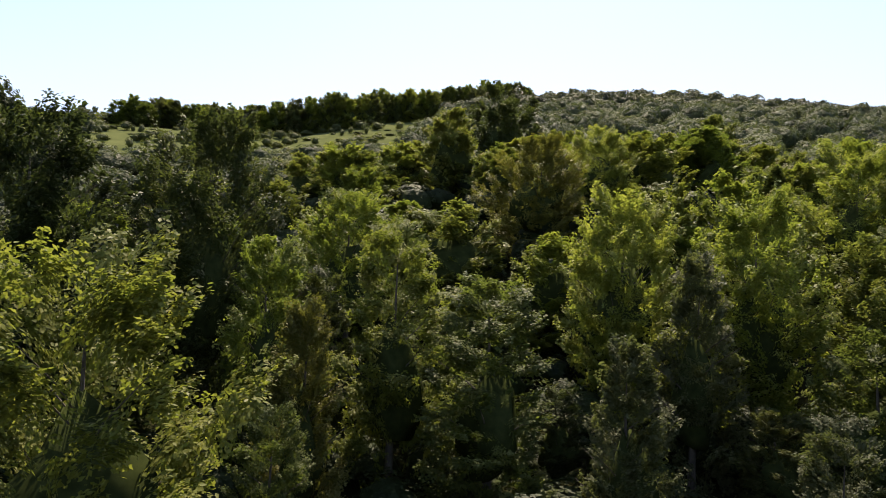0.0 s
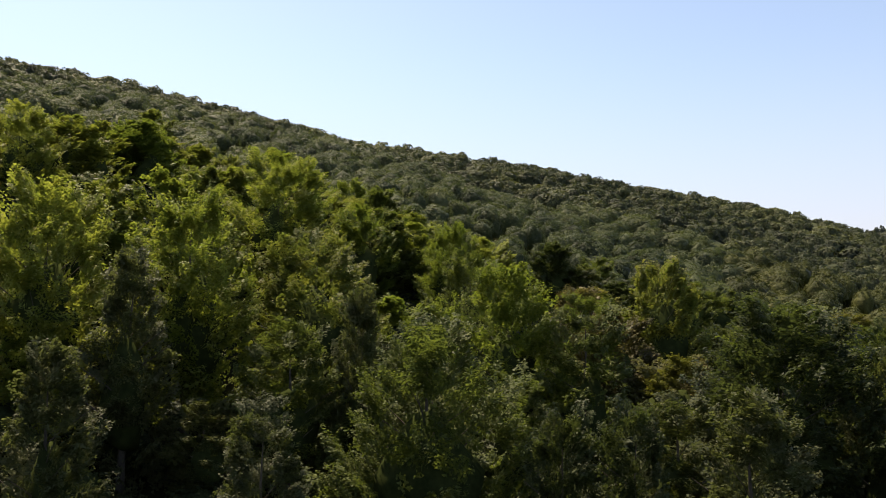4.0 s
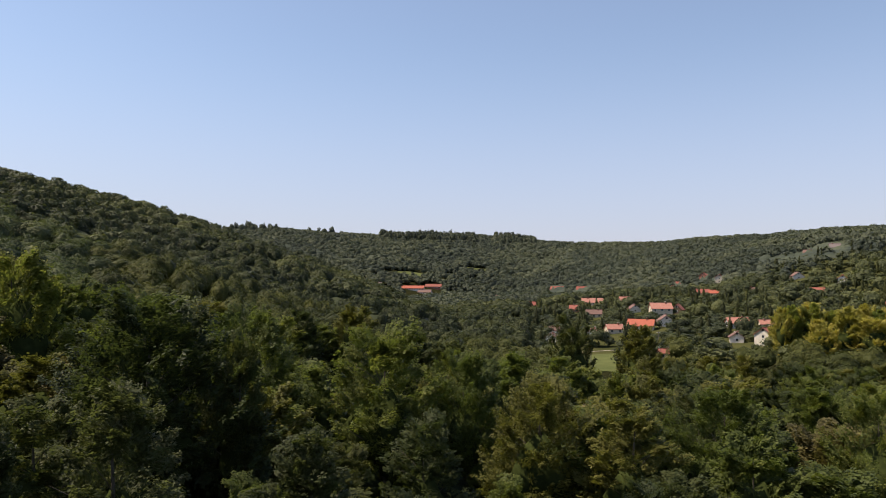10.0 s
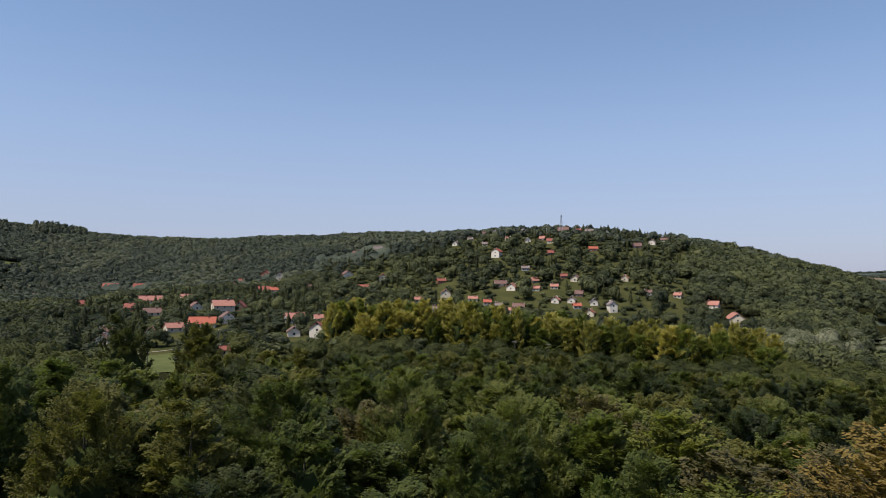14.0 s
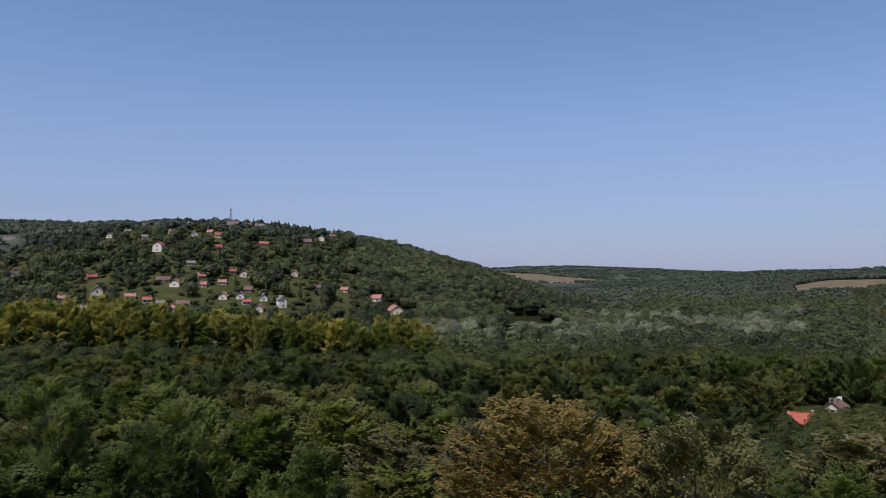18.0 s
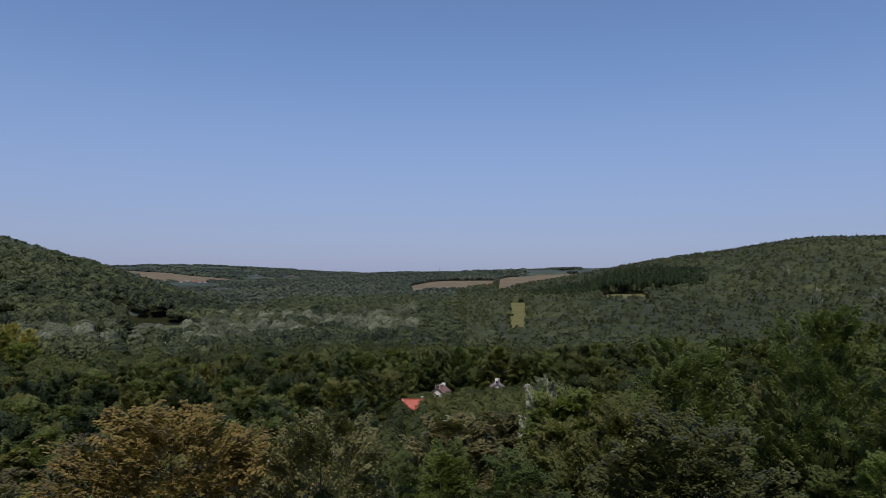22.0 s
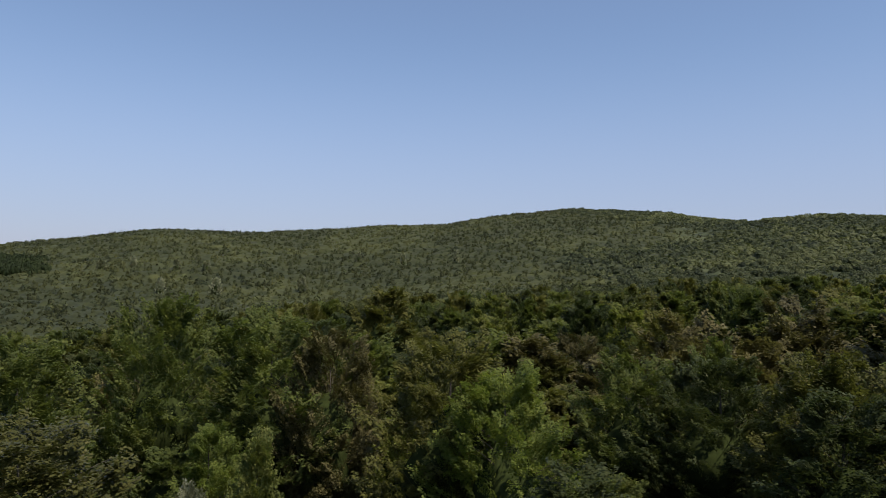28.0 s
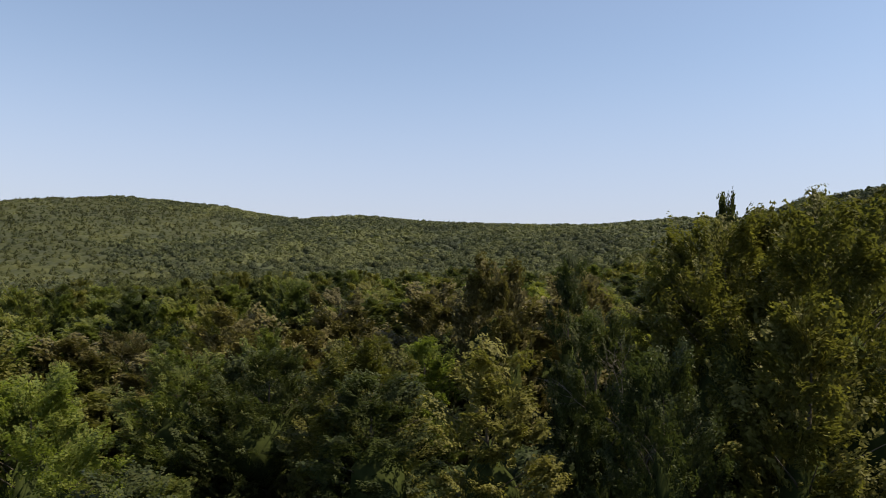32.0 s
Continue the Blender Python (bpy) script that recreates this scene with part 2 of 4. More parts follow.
def ripple(x, y, size):
    """A smooth unevenness between -1 and 1, made of a few waves."""
    x, y = x / size, y / size
    return (np.sin(x * 1.7 + 1.3 * np.sin(y * 0.9)) + np.sin(y * 1.9 + 1.1 * np.sin(x * 1.1 + 2)) + np.sin((x + y) * 1.3 + 0.7)) / 3


def stand(x, y, size, seed):
    """A chance value between 0 and 1 for each stand of trees; stands have wavering edges."""
    u = x / size + 0.45 * ripple(x, y, size * 0.35) + 0.3 * ripple(x + 70, y - 40, size * 0.12)
    v = y / size + 0.45 * ripple(y + 31, x, size * 0.4) + 0.3 * ripple(x - 90, y + 55, size * 0.14)
    return np.modf(np.abs(np.sin(np.floor(u) * 12.9898 + np.floor(v) * 78.233 + seed) * 43758.5453))[0]


def ground_height(x, y):
    x, y = np.asarray(x, float), np.asarray(y, float)
    floor = 2.5 + 2.5 / (1 + np.exp(-(y + 170) / 60.0)) + 0.006 * np.maximum(np.hypot(x, y) - 600, 0)
    up = x * math.sin(radians(320)) + y * math.cos(radians(320))
    home = 22 + 0.12 * up
    home = 31 - 9 * np.log1p(np.exp((31 - home) / 9.0)) + 9 * math.log(2) * 0.55
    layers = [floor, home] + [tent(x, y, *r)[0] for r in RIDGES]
    k = 3.0
    top = np.max(layers, axis=0)
    z = top + k * np.log(sum(np.exp((v - top) / k) for v in layers)) - 0.6
    far = np.clip(np.hypot(x, y) / 400, 0, 1)
    z = z + far * (1.6 * ripple(x, y, 60) + 2.6 * ripple(x, y, 190))
    z = z - 7.0 * np.exp(-((x + 12) ** 2 + (y + 128) ** 2) / (2 * 46.0 ** 2))
    shore = np.clip(1.45 - np.hypot((x - LAKE[0]) / LAKE[2], (y - LAKE[1]) / LAKE[3]), 0, 0.45) / 0.45
    return z + (LAKE[4] - z) * shore


# ---- builders ----
def raw_mesh(name, verts, tris, mats, tint=None, smooth=False, second=None):
    """A mesh of triangles out of arrays; tint: a value for each vertex; second: the triangles that take the second material."""
    me = bpy.data.meshes.new(name)
    me.vertices.add(len(verts))
    me.vertices.foreach_set("co", np.ascontiguousarray(verts, dtype=np.float32).ravel())
    me.loops.add(len(tris) * 3)
    me.loops.foreach_set("vertex_index", np.ascontiguousarray(tris, dtype=np.int32).ravel())
    me.polygons.add(len(tris))
    me.polygons.foreach_set("loop_start", np.arange(0, len(tris) * 3, 3, dtype=np.int32))
    if smooth is not False:
        me.polygons.foreach_set("use_smooth", np.ones(len(tris), dtype=bool) if smooth is True else np.ascontiguousarray(smooth, dtype=bool))
    if second is not None:
        me.polygons.foreach_set("material_index", np.ascontiguousarray(second, dtype=np.int32))
    me.update(calc_edges=True)
    if tint is not None:
        a = me.attributes.new("tint", "FLOAT", "POINT")
        a.data.foreach_set("value", np.ascontiguousarray(tint, dtype=np.float32))
    for m in mats:
        me.materials.append(m)
    return me


def part(name, bm, mat, parent, label=""):
    me = bpy.data.meshes.new(name)
    bm.to_mesh(me)
    bm.free()
    me.materials.append(mat)
    ob = new(name, me)
    ob.parent = parent
    return tagged(ob, label)


def box(bm, x0, y0, z0, x1, y1, z1):
    v = [bm.verts.new(p) for p in ((x0, y0, z0), (x1, y0, z0), (x1, y1, z0), (x0, y1, z0), (x0, y0, z1), (x1, y0, z1), (x1, y1, z1), (x0, y1, z1))]
    for f in ((3, 2, 1, 0), (4, 5, 6, 7), (0, 1, 5, 4), (1, 2, 6, 5), (2, 3, 7, 6), (3, 0, 4, 7)):
        bm.faces.new([v[i] for i in f])
    return bm


def unit(v):
    return v / np.maximum(np.linalg.norm(v, axis=-1, keepdims=True), 1e-6)


def leaves(rng, at, face, size, wild=0.3, quad=True):
    """One pointed leaf, or small spray of leaves, at each place, turned unevenly."""
    n = len(at)
    face = unit(face + rng.normal(size=(n, 3)) * wild)
    along = unit(np.cross(face, rng.normal(size=(n, 3))))
    side = np.cross(face, along)
    s = size * rng.uniform(0.65, 1.35, (n, 1))
    if not quad:
        v = np.stack([at - along * s * 0.5 - side * s * 0.36, at - along * s * 0.4 + side * s * 0.36, at + along * s * 0.62 - face * s * 0.1], 1)
        return v.reshape(-1, 3), np.arange(n * 3).reshape(-1, 3)
    v = np.stack([at - along * s * 0.55, at - side * s * 0.34, at + along * s * 0.62 - face * s * 0.12, at + side * s * 0.34], 1)
    i = np.arange(n)[:, None] * 4
    return v.reshape(-1, 3), np.concatenate([i + (0, 1, 2), i + (0, 2, 3)])


def outline(s, cone):
    """How wide a crown is at each share of its height."""
    wide = np.where(s < 0.38, 0.80 + 0.20 * s / 0.38, np.sqrt(np.clip(1 - ((s - 0.38) / 0.66) ** 2, 0.02, 1)))
    return wide * (1 - cone * np.clip(s, 0, 1) ** 1.2)


def crown_arrays(rng, width, height, low, boughs, sprays, per, size, cone=0.0, lift=0.5, spray=0.12, heart=0.46, quad=True):
    """Boughs that rise out of the stem to an uneven outline, each with fans of flat leafy sprays, round a heart
    coloured dark as inner shade.
    """
    tall = height - low
    lobe, turn = rng.uniform(0.06, 0.2, 3), rng.uniform(0, 6.28, 3)

    def bulge(az, s):
        return 1 + lobe[0] * np.cos(2 * az + turn[0] + 3 * s) + lobe[1] * np.cos(3 * az + turn[1] - 4 * s) + lobe[2] * np.cos(az + turn[2])

    k = np.arange(boughs)
    s = ((k + rng.uniform(0, 1, boughs)) / boughs) ** 0.95
    az = k * 2.39996 + rng.normal(size=boughs) * 0.35
    r = width / 2 * outline(s, cone) * bulge(az, s) * np.where(rng.uniform(size=boughs) < 0.7, rng.uniform(0.84, 1.06, boughs), rng.uniform(0.55, 0.85, boughs))
    tip = np.stack([r * np.cos(az), r * np.sin(az), low + tall * s + rng.normal(size=boughs) * 0.02 * tall], -1)
    root = np.stack([np.zeros(boughs), np.zeros(boughs), np.maximum(tip[:, 2] - (0.25 + lift * (0.3 + 1.5 * s)) * np.maximum(r, 0.14 * width), 0.3 * low)], -1)
    way = unit(tip - root)
    reach = np.linalg.norm(tip - root, axis=-1)
    side = unit(np.cross(way, (0.0, 0.0, 1.0)) + rng.normal(size=(boughs, 3)) * 0.12)
    above = np.cross(side, way)
    u = np.where(rng.uniform(size=(boughs, sprays)) < 0.88, 1 - 0.30 * rng.uniform(0, 1, (boughs, sprays)), rng.uniform(0.3, 0.65, (boughs, sprays)))
    u[:, 0] = 1.0
    w = rng.uniform(-1, 1, (boughs, sprays))
    w[:, 0] = 0
    fan = np.minimum(0.5 * reach, 0.105 * width)[:, None] * (1.3 - u) * 1.9
    c = root[:, None] + way[:, None] * (reach[:, None] * u)[..., None] + side[:, None] * (w * fan)[..., None]
    c = c + above[:, None] * (fan * (0.75 * rng.uniform(0, 1, w.shape) - 0.45 * w * w))[..., None] + rng.normal(size=w.shape + (3,)) * 0.012 * width
    puff = np.repeat(root + way * (reach * 0.80)[:, None] - above * (0.03 * width), sprays, 0)
    c = c.reshape(-1, 3)
    m = len(c)
    go = unit(way[:, None] * 0.85 + side[:, None] * (0.8 * w)[..., None] + (0, 0, 0.15) + rng.normal(size=(boughs, sprays, 3)) * 0.24).reshape(-1, 3)
    up = unit(np.repeat(above, sprays, 0) * 0.4 + (0, 0, 0.7) + 0.45 * unit(c - puff) + rng.normal(size=(m, 3)) * 0.30)
    across = unit(np.cross(up, go))
    up = np.cross(go, across)
    long = width * spray * rng.uniform(0.65, 1.25, m)[:, None]
    p = rng.uniform(-0.75, 1.0, (m, per)) * 0.62
    q = rng.uniform(-1, 1, (m, per)) * np.clip(0.40 - 0.42 * p, 0.05, 0.55) * np.where(p < -0.2, 0.7, 1.0)
    h = rng.normal(size=(m, per)) * 0.07 - 0.16 * q * q
    at = c[:, None] + go[:, None] * (p * long)[..., None] + across[:, None] * (q * long)[..., None] + up[:, None] * (h * long)[..., None]
    out = unit(c - (0, 0, low + 0.4 * tall))
    face = (0.7 * up[:, None] + 0.15 * out[:, None] + 0.5 * unit(at - puff[:, None]) + across[:, None] * (0.35 * q)[..., None]).reshape(-1, 3)
    v, f = leaves(rng, at.reshape(-1, 3), face, size, 0.22, quad)
    # heart: a solid body in the painted shade colour, seen between sprays
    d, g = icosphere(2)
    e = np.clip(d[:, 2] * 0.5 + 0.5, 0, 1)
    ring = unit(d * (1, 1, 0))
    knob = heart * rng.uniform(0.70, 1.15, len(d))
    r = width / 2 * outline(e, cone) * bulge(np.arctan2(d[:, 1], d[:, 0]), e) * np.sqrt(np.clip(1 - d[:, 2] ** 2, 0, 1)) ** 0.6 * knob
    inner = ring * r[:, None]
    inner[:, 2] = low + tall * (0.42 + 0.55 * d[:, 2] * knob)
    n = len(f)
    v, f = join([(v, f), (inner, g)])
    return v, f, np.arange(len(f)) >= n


def icosphere(cuts):
    bm = bmesh.new()
    bmesh.ops.create_icosphere(bm, subdivisions=cuts, radius=1)
    v = np.array([x.co[:] for x in bm.verts])
    f = np.array([[x.index for x in g.verts] for g in bm.faces])
    bm.free()
    return v, f


def lump_arrays(rng, cuts, cards, size, cone=0.0, mid=0.60, rough=0.10, lobes=8, knobs=26):
    """A crown seen from afar, one metre high and wide: leaf clumps that bulge out of a dense middle, covered with sprays."""
    big, small = unit(rng.normal(size=(lobes, 3)) + (0, 0, 0.4)), unit(rng.normal(size=(knobs, 3)) + (0, 0, 0.5))
    far_out = rng.uniform(0.5, 1.15, knobs)

    def reach(d):
        e = 0.66 + 0.20 * np.exp((np.max(d @ big.T, axis=1) - 1) / 0.16)
        near = d @ small.T
        return e + 0.20 * far_out[np.argmax(near, axis=1)] * np.exp((np.max(near, axis=1) - 1) / 0.045)

    def shape(d, r):
        q = d * r[:, None] * (0.52, 0.52, 1.04 * (1 - mid)) + (0, 0, mid)
        if cone:
            q[:, :2] *= 1 - cone * np.clip((q[:, 2:] - 2 * mid + 1) / (2 - 2 * mid), 0, 1) ** 1.2
        return q

    w, g = icosphere(cuts)
    w = shape(w, reach(w) * 0.84 * rng.normal(1, rough, len(w)))
    g = g[w[g][:, :, 2].mean(1) > mid - (0.25 if mid > 0.65 else 0.55 if mid > 0.55 else 1.2) * (1 - mid)]
    pick = rng.integers(0, knobs, cards)
    d = unit(np.where(rng.uniform(size=(cards, 1)) < 0.6, small[pick] + rng.normal(size=(cards, 3)) * 0.2, rng.normal(size=(cards, 3)) + (0, 0, 0.7)))
    out = unit(d * (1, 1, 0.8) + (0, 0, 0.45) + (d - small[pick]) * 1.2 * (np.sum(d * small[pick], axis=1, keepdims=True) > 0.8))
    return join([(w, g), leaves(rng, shape(d, reach(d) * rng.uniform(0.93, 1.05, cards)), out, size, 0.24, False)])


def tube(path, radii, sides):
    """A tapered limb along a path."""
    path = np.array(path, float)
    v, f = [], []
    for i, (p, r) in enumerate(zip(path, radii)):
        way = unit(path[min(i + 1, len(path) - 1)] - path[max(i - 1, 0)])
        a = unit(np.cross(way, (0.3, 0.9, 0.1)))
        b = np.cross(way, a)
        for k in range(sides):
            w = 2 * math.pi * k / sides
            v.append(p + r * (math.cos(w) * a + math.sin(w) * b))
        if i:
            for k in range(sides):
                o, q, n = (i - 1) * sides, i * sides, (k + 1) % sides
                f += [(o + k, o + n, q + n), (o + k, q + n, q + k)]
    return np.array(v), np.array(f)


def join(pieces):
    v, f, o = [], [], 0
    for a, b in pieces:
        v.append(a)
        f.append(b + o)
        o += len(a)
    return np.concatenate(v), np.concatenate(f)


def trunk_arrays(rng, width, height, low, limbs=7):
    bend = rng.normal(size=2) * 0.25
    stem = [(bend[0] * s * s, bend[1] * s * s, height * 0.86 * s) for s in (0, 0.04, 0.25, 0.5, 0.75, 1.0)]
    base = 0.018 * height + 0.03
    out = [tube(stem, [base * 1.5, base * 1.05, base * 0.85, base * 0.6, base * 0.35, base * 0.1], 8)]
    for i in range(limbs):
        s = rng.uniform(0.3, 0.8)
        a = i * 2.4 + rng.uniform(-0.4, 0.4)
        z = height * 0.86 * s
        n = width * 0.40 * (1.15 - 0.5 * s)
        d = np.array((math.cos(a), math.sin(a), 0))
        p0 = np.array((bend[0] * s * s, bend[1] * s * s, z))
        out.append(tube([p0, p0 + d * n * 0.4 + (0, 0, n * 0.35), p0 + d * n + (0, 0, n * 0.75)], [base * 0.4 * (1.1 - s), base * 0.25 * (1.1 - s), 0.015], 5))
    return join(out)


# forms of near trees: fine-leaved ones, 14 m high and 8 m wide, and large ones 16 m high and 12 m wide, later scaled a little
FINE, LARGE = [], []
for k, (low, cone, lift) in enumerate(((0.05, 0.05, 0.5), (0.03, 0.25, 0.8), (0.02, 0.45, 0.7), (0.05, 0.15, 0.25), (0.02, 0.60, 0.9), (0.06, 0.10, 0.6), (0.04, 0.30, 0.35))):
    rng = np.random.default_rng(100 + k)
    v, f, inner = crown_arrays(rng, 8.0, 14.0, 14.0 * low, 54, 17, 38, 0.165, cone, lift, 0.12, 0.47)
    w, g = trunk_arrays(rng, 8.0, 14.0, 14.0 * low)
    FINE.append((raw_mesh("trunk", w, g, [BARK], smooth=True), raw_mesh("crown", v, f, [LEAF["green"], CROWN_SHADE], second=inner)))
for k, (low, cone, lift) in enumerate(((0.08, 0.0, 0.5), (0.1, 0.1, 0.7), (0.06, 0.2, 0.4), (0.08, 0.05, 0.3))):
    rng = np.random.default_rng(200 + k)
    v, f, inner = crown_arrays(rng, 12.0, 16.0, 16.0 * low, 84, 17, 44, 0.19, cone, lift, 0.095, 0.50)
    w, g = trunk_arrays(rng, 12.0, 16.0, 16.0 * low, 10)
    LARGE.append((raw_mesh("trunk", w, g, [BARK], smooth=True), raw_mesh("crown", v, f, [LEAF["green"], CROWN_SHADE], second=inner)))

# rounded crowns of the middle distance, 8 m wide and 11 m high
DOMES = []
for k in range(6):
    rng = np.random.default_rng(300 + k)
    v, f, inner = crown_arrays(rng, 8.0, 11.0, 0.5, 50, 16, 36, 0.215, (0.0, 0.08, 0.2)[k % 3], (0.5, 0.75)[k % 2], 0.125, 0.58)
    w, g = trunk_arrays(rng, 8.0, 11.0, 1.0, 4)
    DOMES.append((raw_mesh("trunk", w, g, [BARK], smooth=True), raw_mesh("crown", v, f, [LEAF["green"], CROWN_SHADE], second=inner)))

TREE_WORDS = {
    "green": "leafy green broadleaf tree in the dense wood", "dark": "tall dark green broadleaf tree on the wooded slope",
    "bright": "light green sunlit beech tree in the wood", "yellow": "yellow-green broadleaf tree catching the sun",
    "olive": "olive green broadleaf tree among denser woods", "grey": "grey-green young tree with drooping leaf sprays",
    "sage": "broad sage green tree with pale upturned leaves", "orange": "large tree turning orange-brown over the valley",
    "brown": "drying brownish green tree in the wood", "blossom": "tree with pale cream seed clusters in the wood",
    "poplar": "yellowish green tall poplar in a valley row",
}
CROWNS = {}


def dyed(pool, form, leaf):
    """The crown of a form in the leaves of one kind; alike crowns share a mesh."""
    key = (pool[0][1].name, form % len(pool), leaf)
    if key not in CROWNS:
        me = pool[form % len(pool)][1].copy()
        me.name = "crown"
        me.materials[0] = LEAF[leaf]
        CROWNS[key] = me
    return CROWNS[key]


COUNT = {"trees": 0}
STANDING = []


def tree(x, y, high, wide, leaf="green", form=None, group="trees of the near wood", sink=0.3):
    """One near tree as a thing: trunk and crown."""
    COUNT["trees"] += 1
    i = COUNT["trees"]
    pool, w0, h0 = (LARGE, 12.0, 16.0) if (wide > 9.6 and math.hypot(x, y) < 95) or (high > 10.5 and math.hypot(x, y) < 33) else (FINE, 8.0, 14.0)
    if math.hypot(x, y) > (95 if wide > 9.6 else 58):
        pool, w0, h0 = DOMES, 8.0, 11.0
    form = (i % (3 if pool is FINE else 2) + len(leaf) + ord(leaf[0])) if form is None else form
    trunk, crown = pool[form % len(pool)][0], dyed(pool, form, leaf)
    root = new("tree")
    root.matrix_world = pose(x, y, float(ground_height(x, y)) - sink, 0, 0, (i * 137.5) % 360) @ Matrix.Diagonal((wide / w0, wide / w0, high / h0, 1))
    for name, me in (("trunk", trunk), ("crown", crown)):
        ob = new(name, me)
        ob.parent = root
    STANDING.append((x, y, wide / 2))
    return tagged(root, TREE_WORDS[leaf], "tree", group)


# ---- ground ----
def spaced(n, reach, power=2.6):
    t = np.linspace(-1, 1, n)
    return np.sign(t) * (np.abs(t) ** power * reach * 0.93 + np.abs(t) * reach * 0.07)


gx, gy = np.meshgrid(spaced(321, 4600), spaced(321, 4600))
gz = ground_height(gx, gy)
gi = np.arange(321 * 321).reshape(321, 321)
quad = np.stack([gi[:-1, :-1], gi[:-1, 1:], gi[1:, 1:], gi[1:, :-1]], -1).reshape(-1, 4)
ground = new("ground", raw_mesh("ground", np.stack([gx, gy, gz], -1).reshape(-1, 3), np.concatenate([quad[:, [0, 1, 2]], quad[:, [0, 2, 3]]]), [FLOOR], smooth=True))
tagged(ground, "dark leaf-littered forest ground with valley and wooded hills", "ground", kind="structure")


def field(name, label, bearings, near, far, mat, lift=0.35, n=40, kind="structure", clear=True):
    """Open land between two bearings and two distances, laid over the ground."""
    a, r = np.meshgrid(np.radians(np.linspace(*bearings, n)), np.linspace(0, 1, n))
    lo, hi = np.interp(np.degrees(a), np.linspace(*bearings, len(near)), near), np.interp(np.degrees(a), np.linspace(*bearings, len(far)), far)
    d = lo + (hi - lo) * r
    x, y = d * np.sin(a), d * np.cos(a)
    i = np.arange(n * n).reshape(n, n)
    q = np.stack([i[:-1, :-1], i[:-1, 1:], i[1:, 1:], i[1:, :-1]], -1).reshape(-1, 4)
    ob = new(name, raw_mesh(name, np.stack([x, y, ground_height(x, y) + lift], -1).reshape(-1, 3), np.concatenate([q[:, [0, 2, 1]], q[:, [0, 3, 2]]]), [mat], smooth=True))
    if clear:
        OPEN.append((bearings, near, far))
    return tagged(ob, label, name.split("_")[-1], kind=kind)


OPEN = []
field("hill_meadow", "rough green hillside meadow below a line of trees", (-33, -1), (236, 228, 236), (300, 305, 330), MEADOW)
field("village_meadow", "mown green meadow beside the village", (102.2, 105.9), (282, 280), (318, 326), MEADOW)
field("garden_lawn", "sloping green garden lawns between the village houses", (98, 146), (300, 300), (590, 600, 690, 740, 740, 740), LAWN, 0.3, 70, clear=False)
field("strip_meadow", "narrow dry yellow-green meadow strip between the pines", (187.4, 188.9), (430, 435), (640, 620), HAY)
field("pine_meadow", "sunlit clearing among the pines", (194.6, 198.1), (584, 580), (655, 634), HAY)
field("plateau_field", "pale harvested stubble field on the plateau", (179.3, 186.3), (760, 850, 900, 950, 1000), (1030, 1130, 1215, 1215, 1200), STUBBLE, 1.5)
field("upper_field", "long pale stubble field behind the pines", (186.5, 194.0), (860, 940, 1000, 1080, 1220, 1290), (1230, 1330, 1420, 1430, 1435, 1440), STUBBLE, 1.5)
field("far_field", "distant brown harvested field on a slope", (155.5, 165.5), (1800, 1650, 1560), (2350, 2100, 1750), STUBBLE, 3.0)
field("footpath", "pale gravel footpath along the meadow edge", (102.4, 106.0), (327, 333), (328.6, 334.6), PATH, 0.45)
field("lake_bank", "short grass on the near bank of the lake", (160.6, 162.4), (488, 490), (502, 503), MEADOW)
field("valley_meadow", "small light green meadow among the valley woods", (91.6, 95.6), (395, 420, 455), (415, 455, 480), MEADOW)
field("upper_meadow", "pale green clearing on the wooded far hill", (87.3, 91.2), (955, 962, 975), (972, 992, 985), MEADOW, 1.0)
field("edge_meadow", "bright strip of grass on the wooded far hill", (94.0, 95.8), (1020, 1012), (1036, 1030), MEADOW, 1.0)

# ---- woods ----
def bearing_of(x, y):
    return np.degrees(np.arctan2(x, y))


def is_open(x, y, margin=0.0):
    a, r = bearing_of(x, y), np.hypot(x, y)
    hit = np.zeros(np.shape(x), bool)
    for (b0, b1), near, far in OPEN:
        t = (a - b0) % 360
        w = b1 - b0
        lo, hi = np.interp(t, np.linspace(0, w, len(near)), near), np.interp(t, np.linspace(0, w, len(far)), far)
        hit |= (t < w) & (r > lo - margin) & (r < hi + margin)
    return hit


def scatter(seed, step, r0, r1, loose=0.8):
    """Uneven planting grid between two distances."""
    rng = np.random.default_rng(seed)
    n = int(2 * r1 / step)
    x, y = np.meshgrid(np.arange(n) * step - r1, np.arange(n) * step - r1)
    x = x + (np.arange(n) % 2)[:, None] * step / 2
    x, y = (x + rng.uniform(-loose, loose, x.shape) * step).ravel(), (y + rng.uniform(-loose, loose, y.shape) * step).ravel()
    r = np.hypot(x, y)
    k = (r > r0) & (r <= r1)
    return x[k], y[k], rng


def behind(x, y, line, slack, limit=1e9):
    """True past a ridge line, seen from the home slope."""
    a = bearing_of(line[:, 0], line[:, 1])
    a = np.degrees(np.unwrap(np.radians(a)))
    r = np.hypot(line[:, 0], line[:, 1])
    t = a[0] + (bearing_of(x, y) - a[0]) % 360
    return (t <= a[-1]) & (np.hypot(x, y) < limit) & (np.hypot(x, y) > np.interp(t, a, r) + slack)


STANDS = 0.7


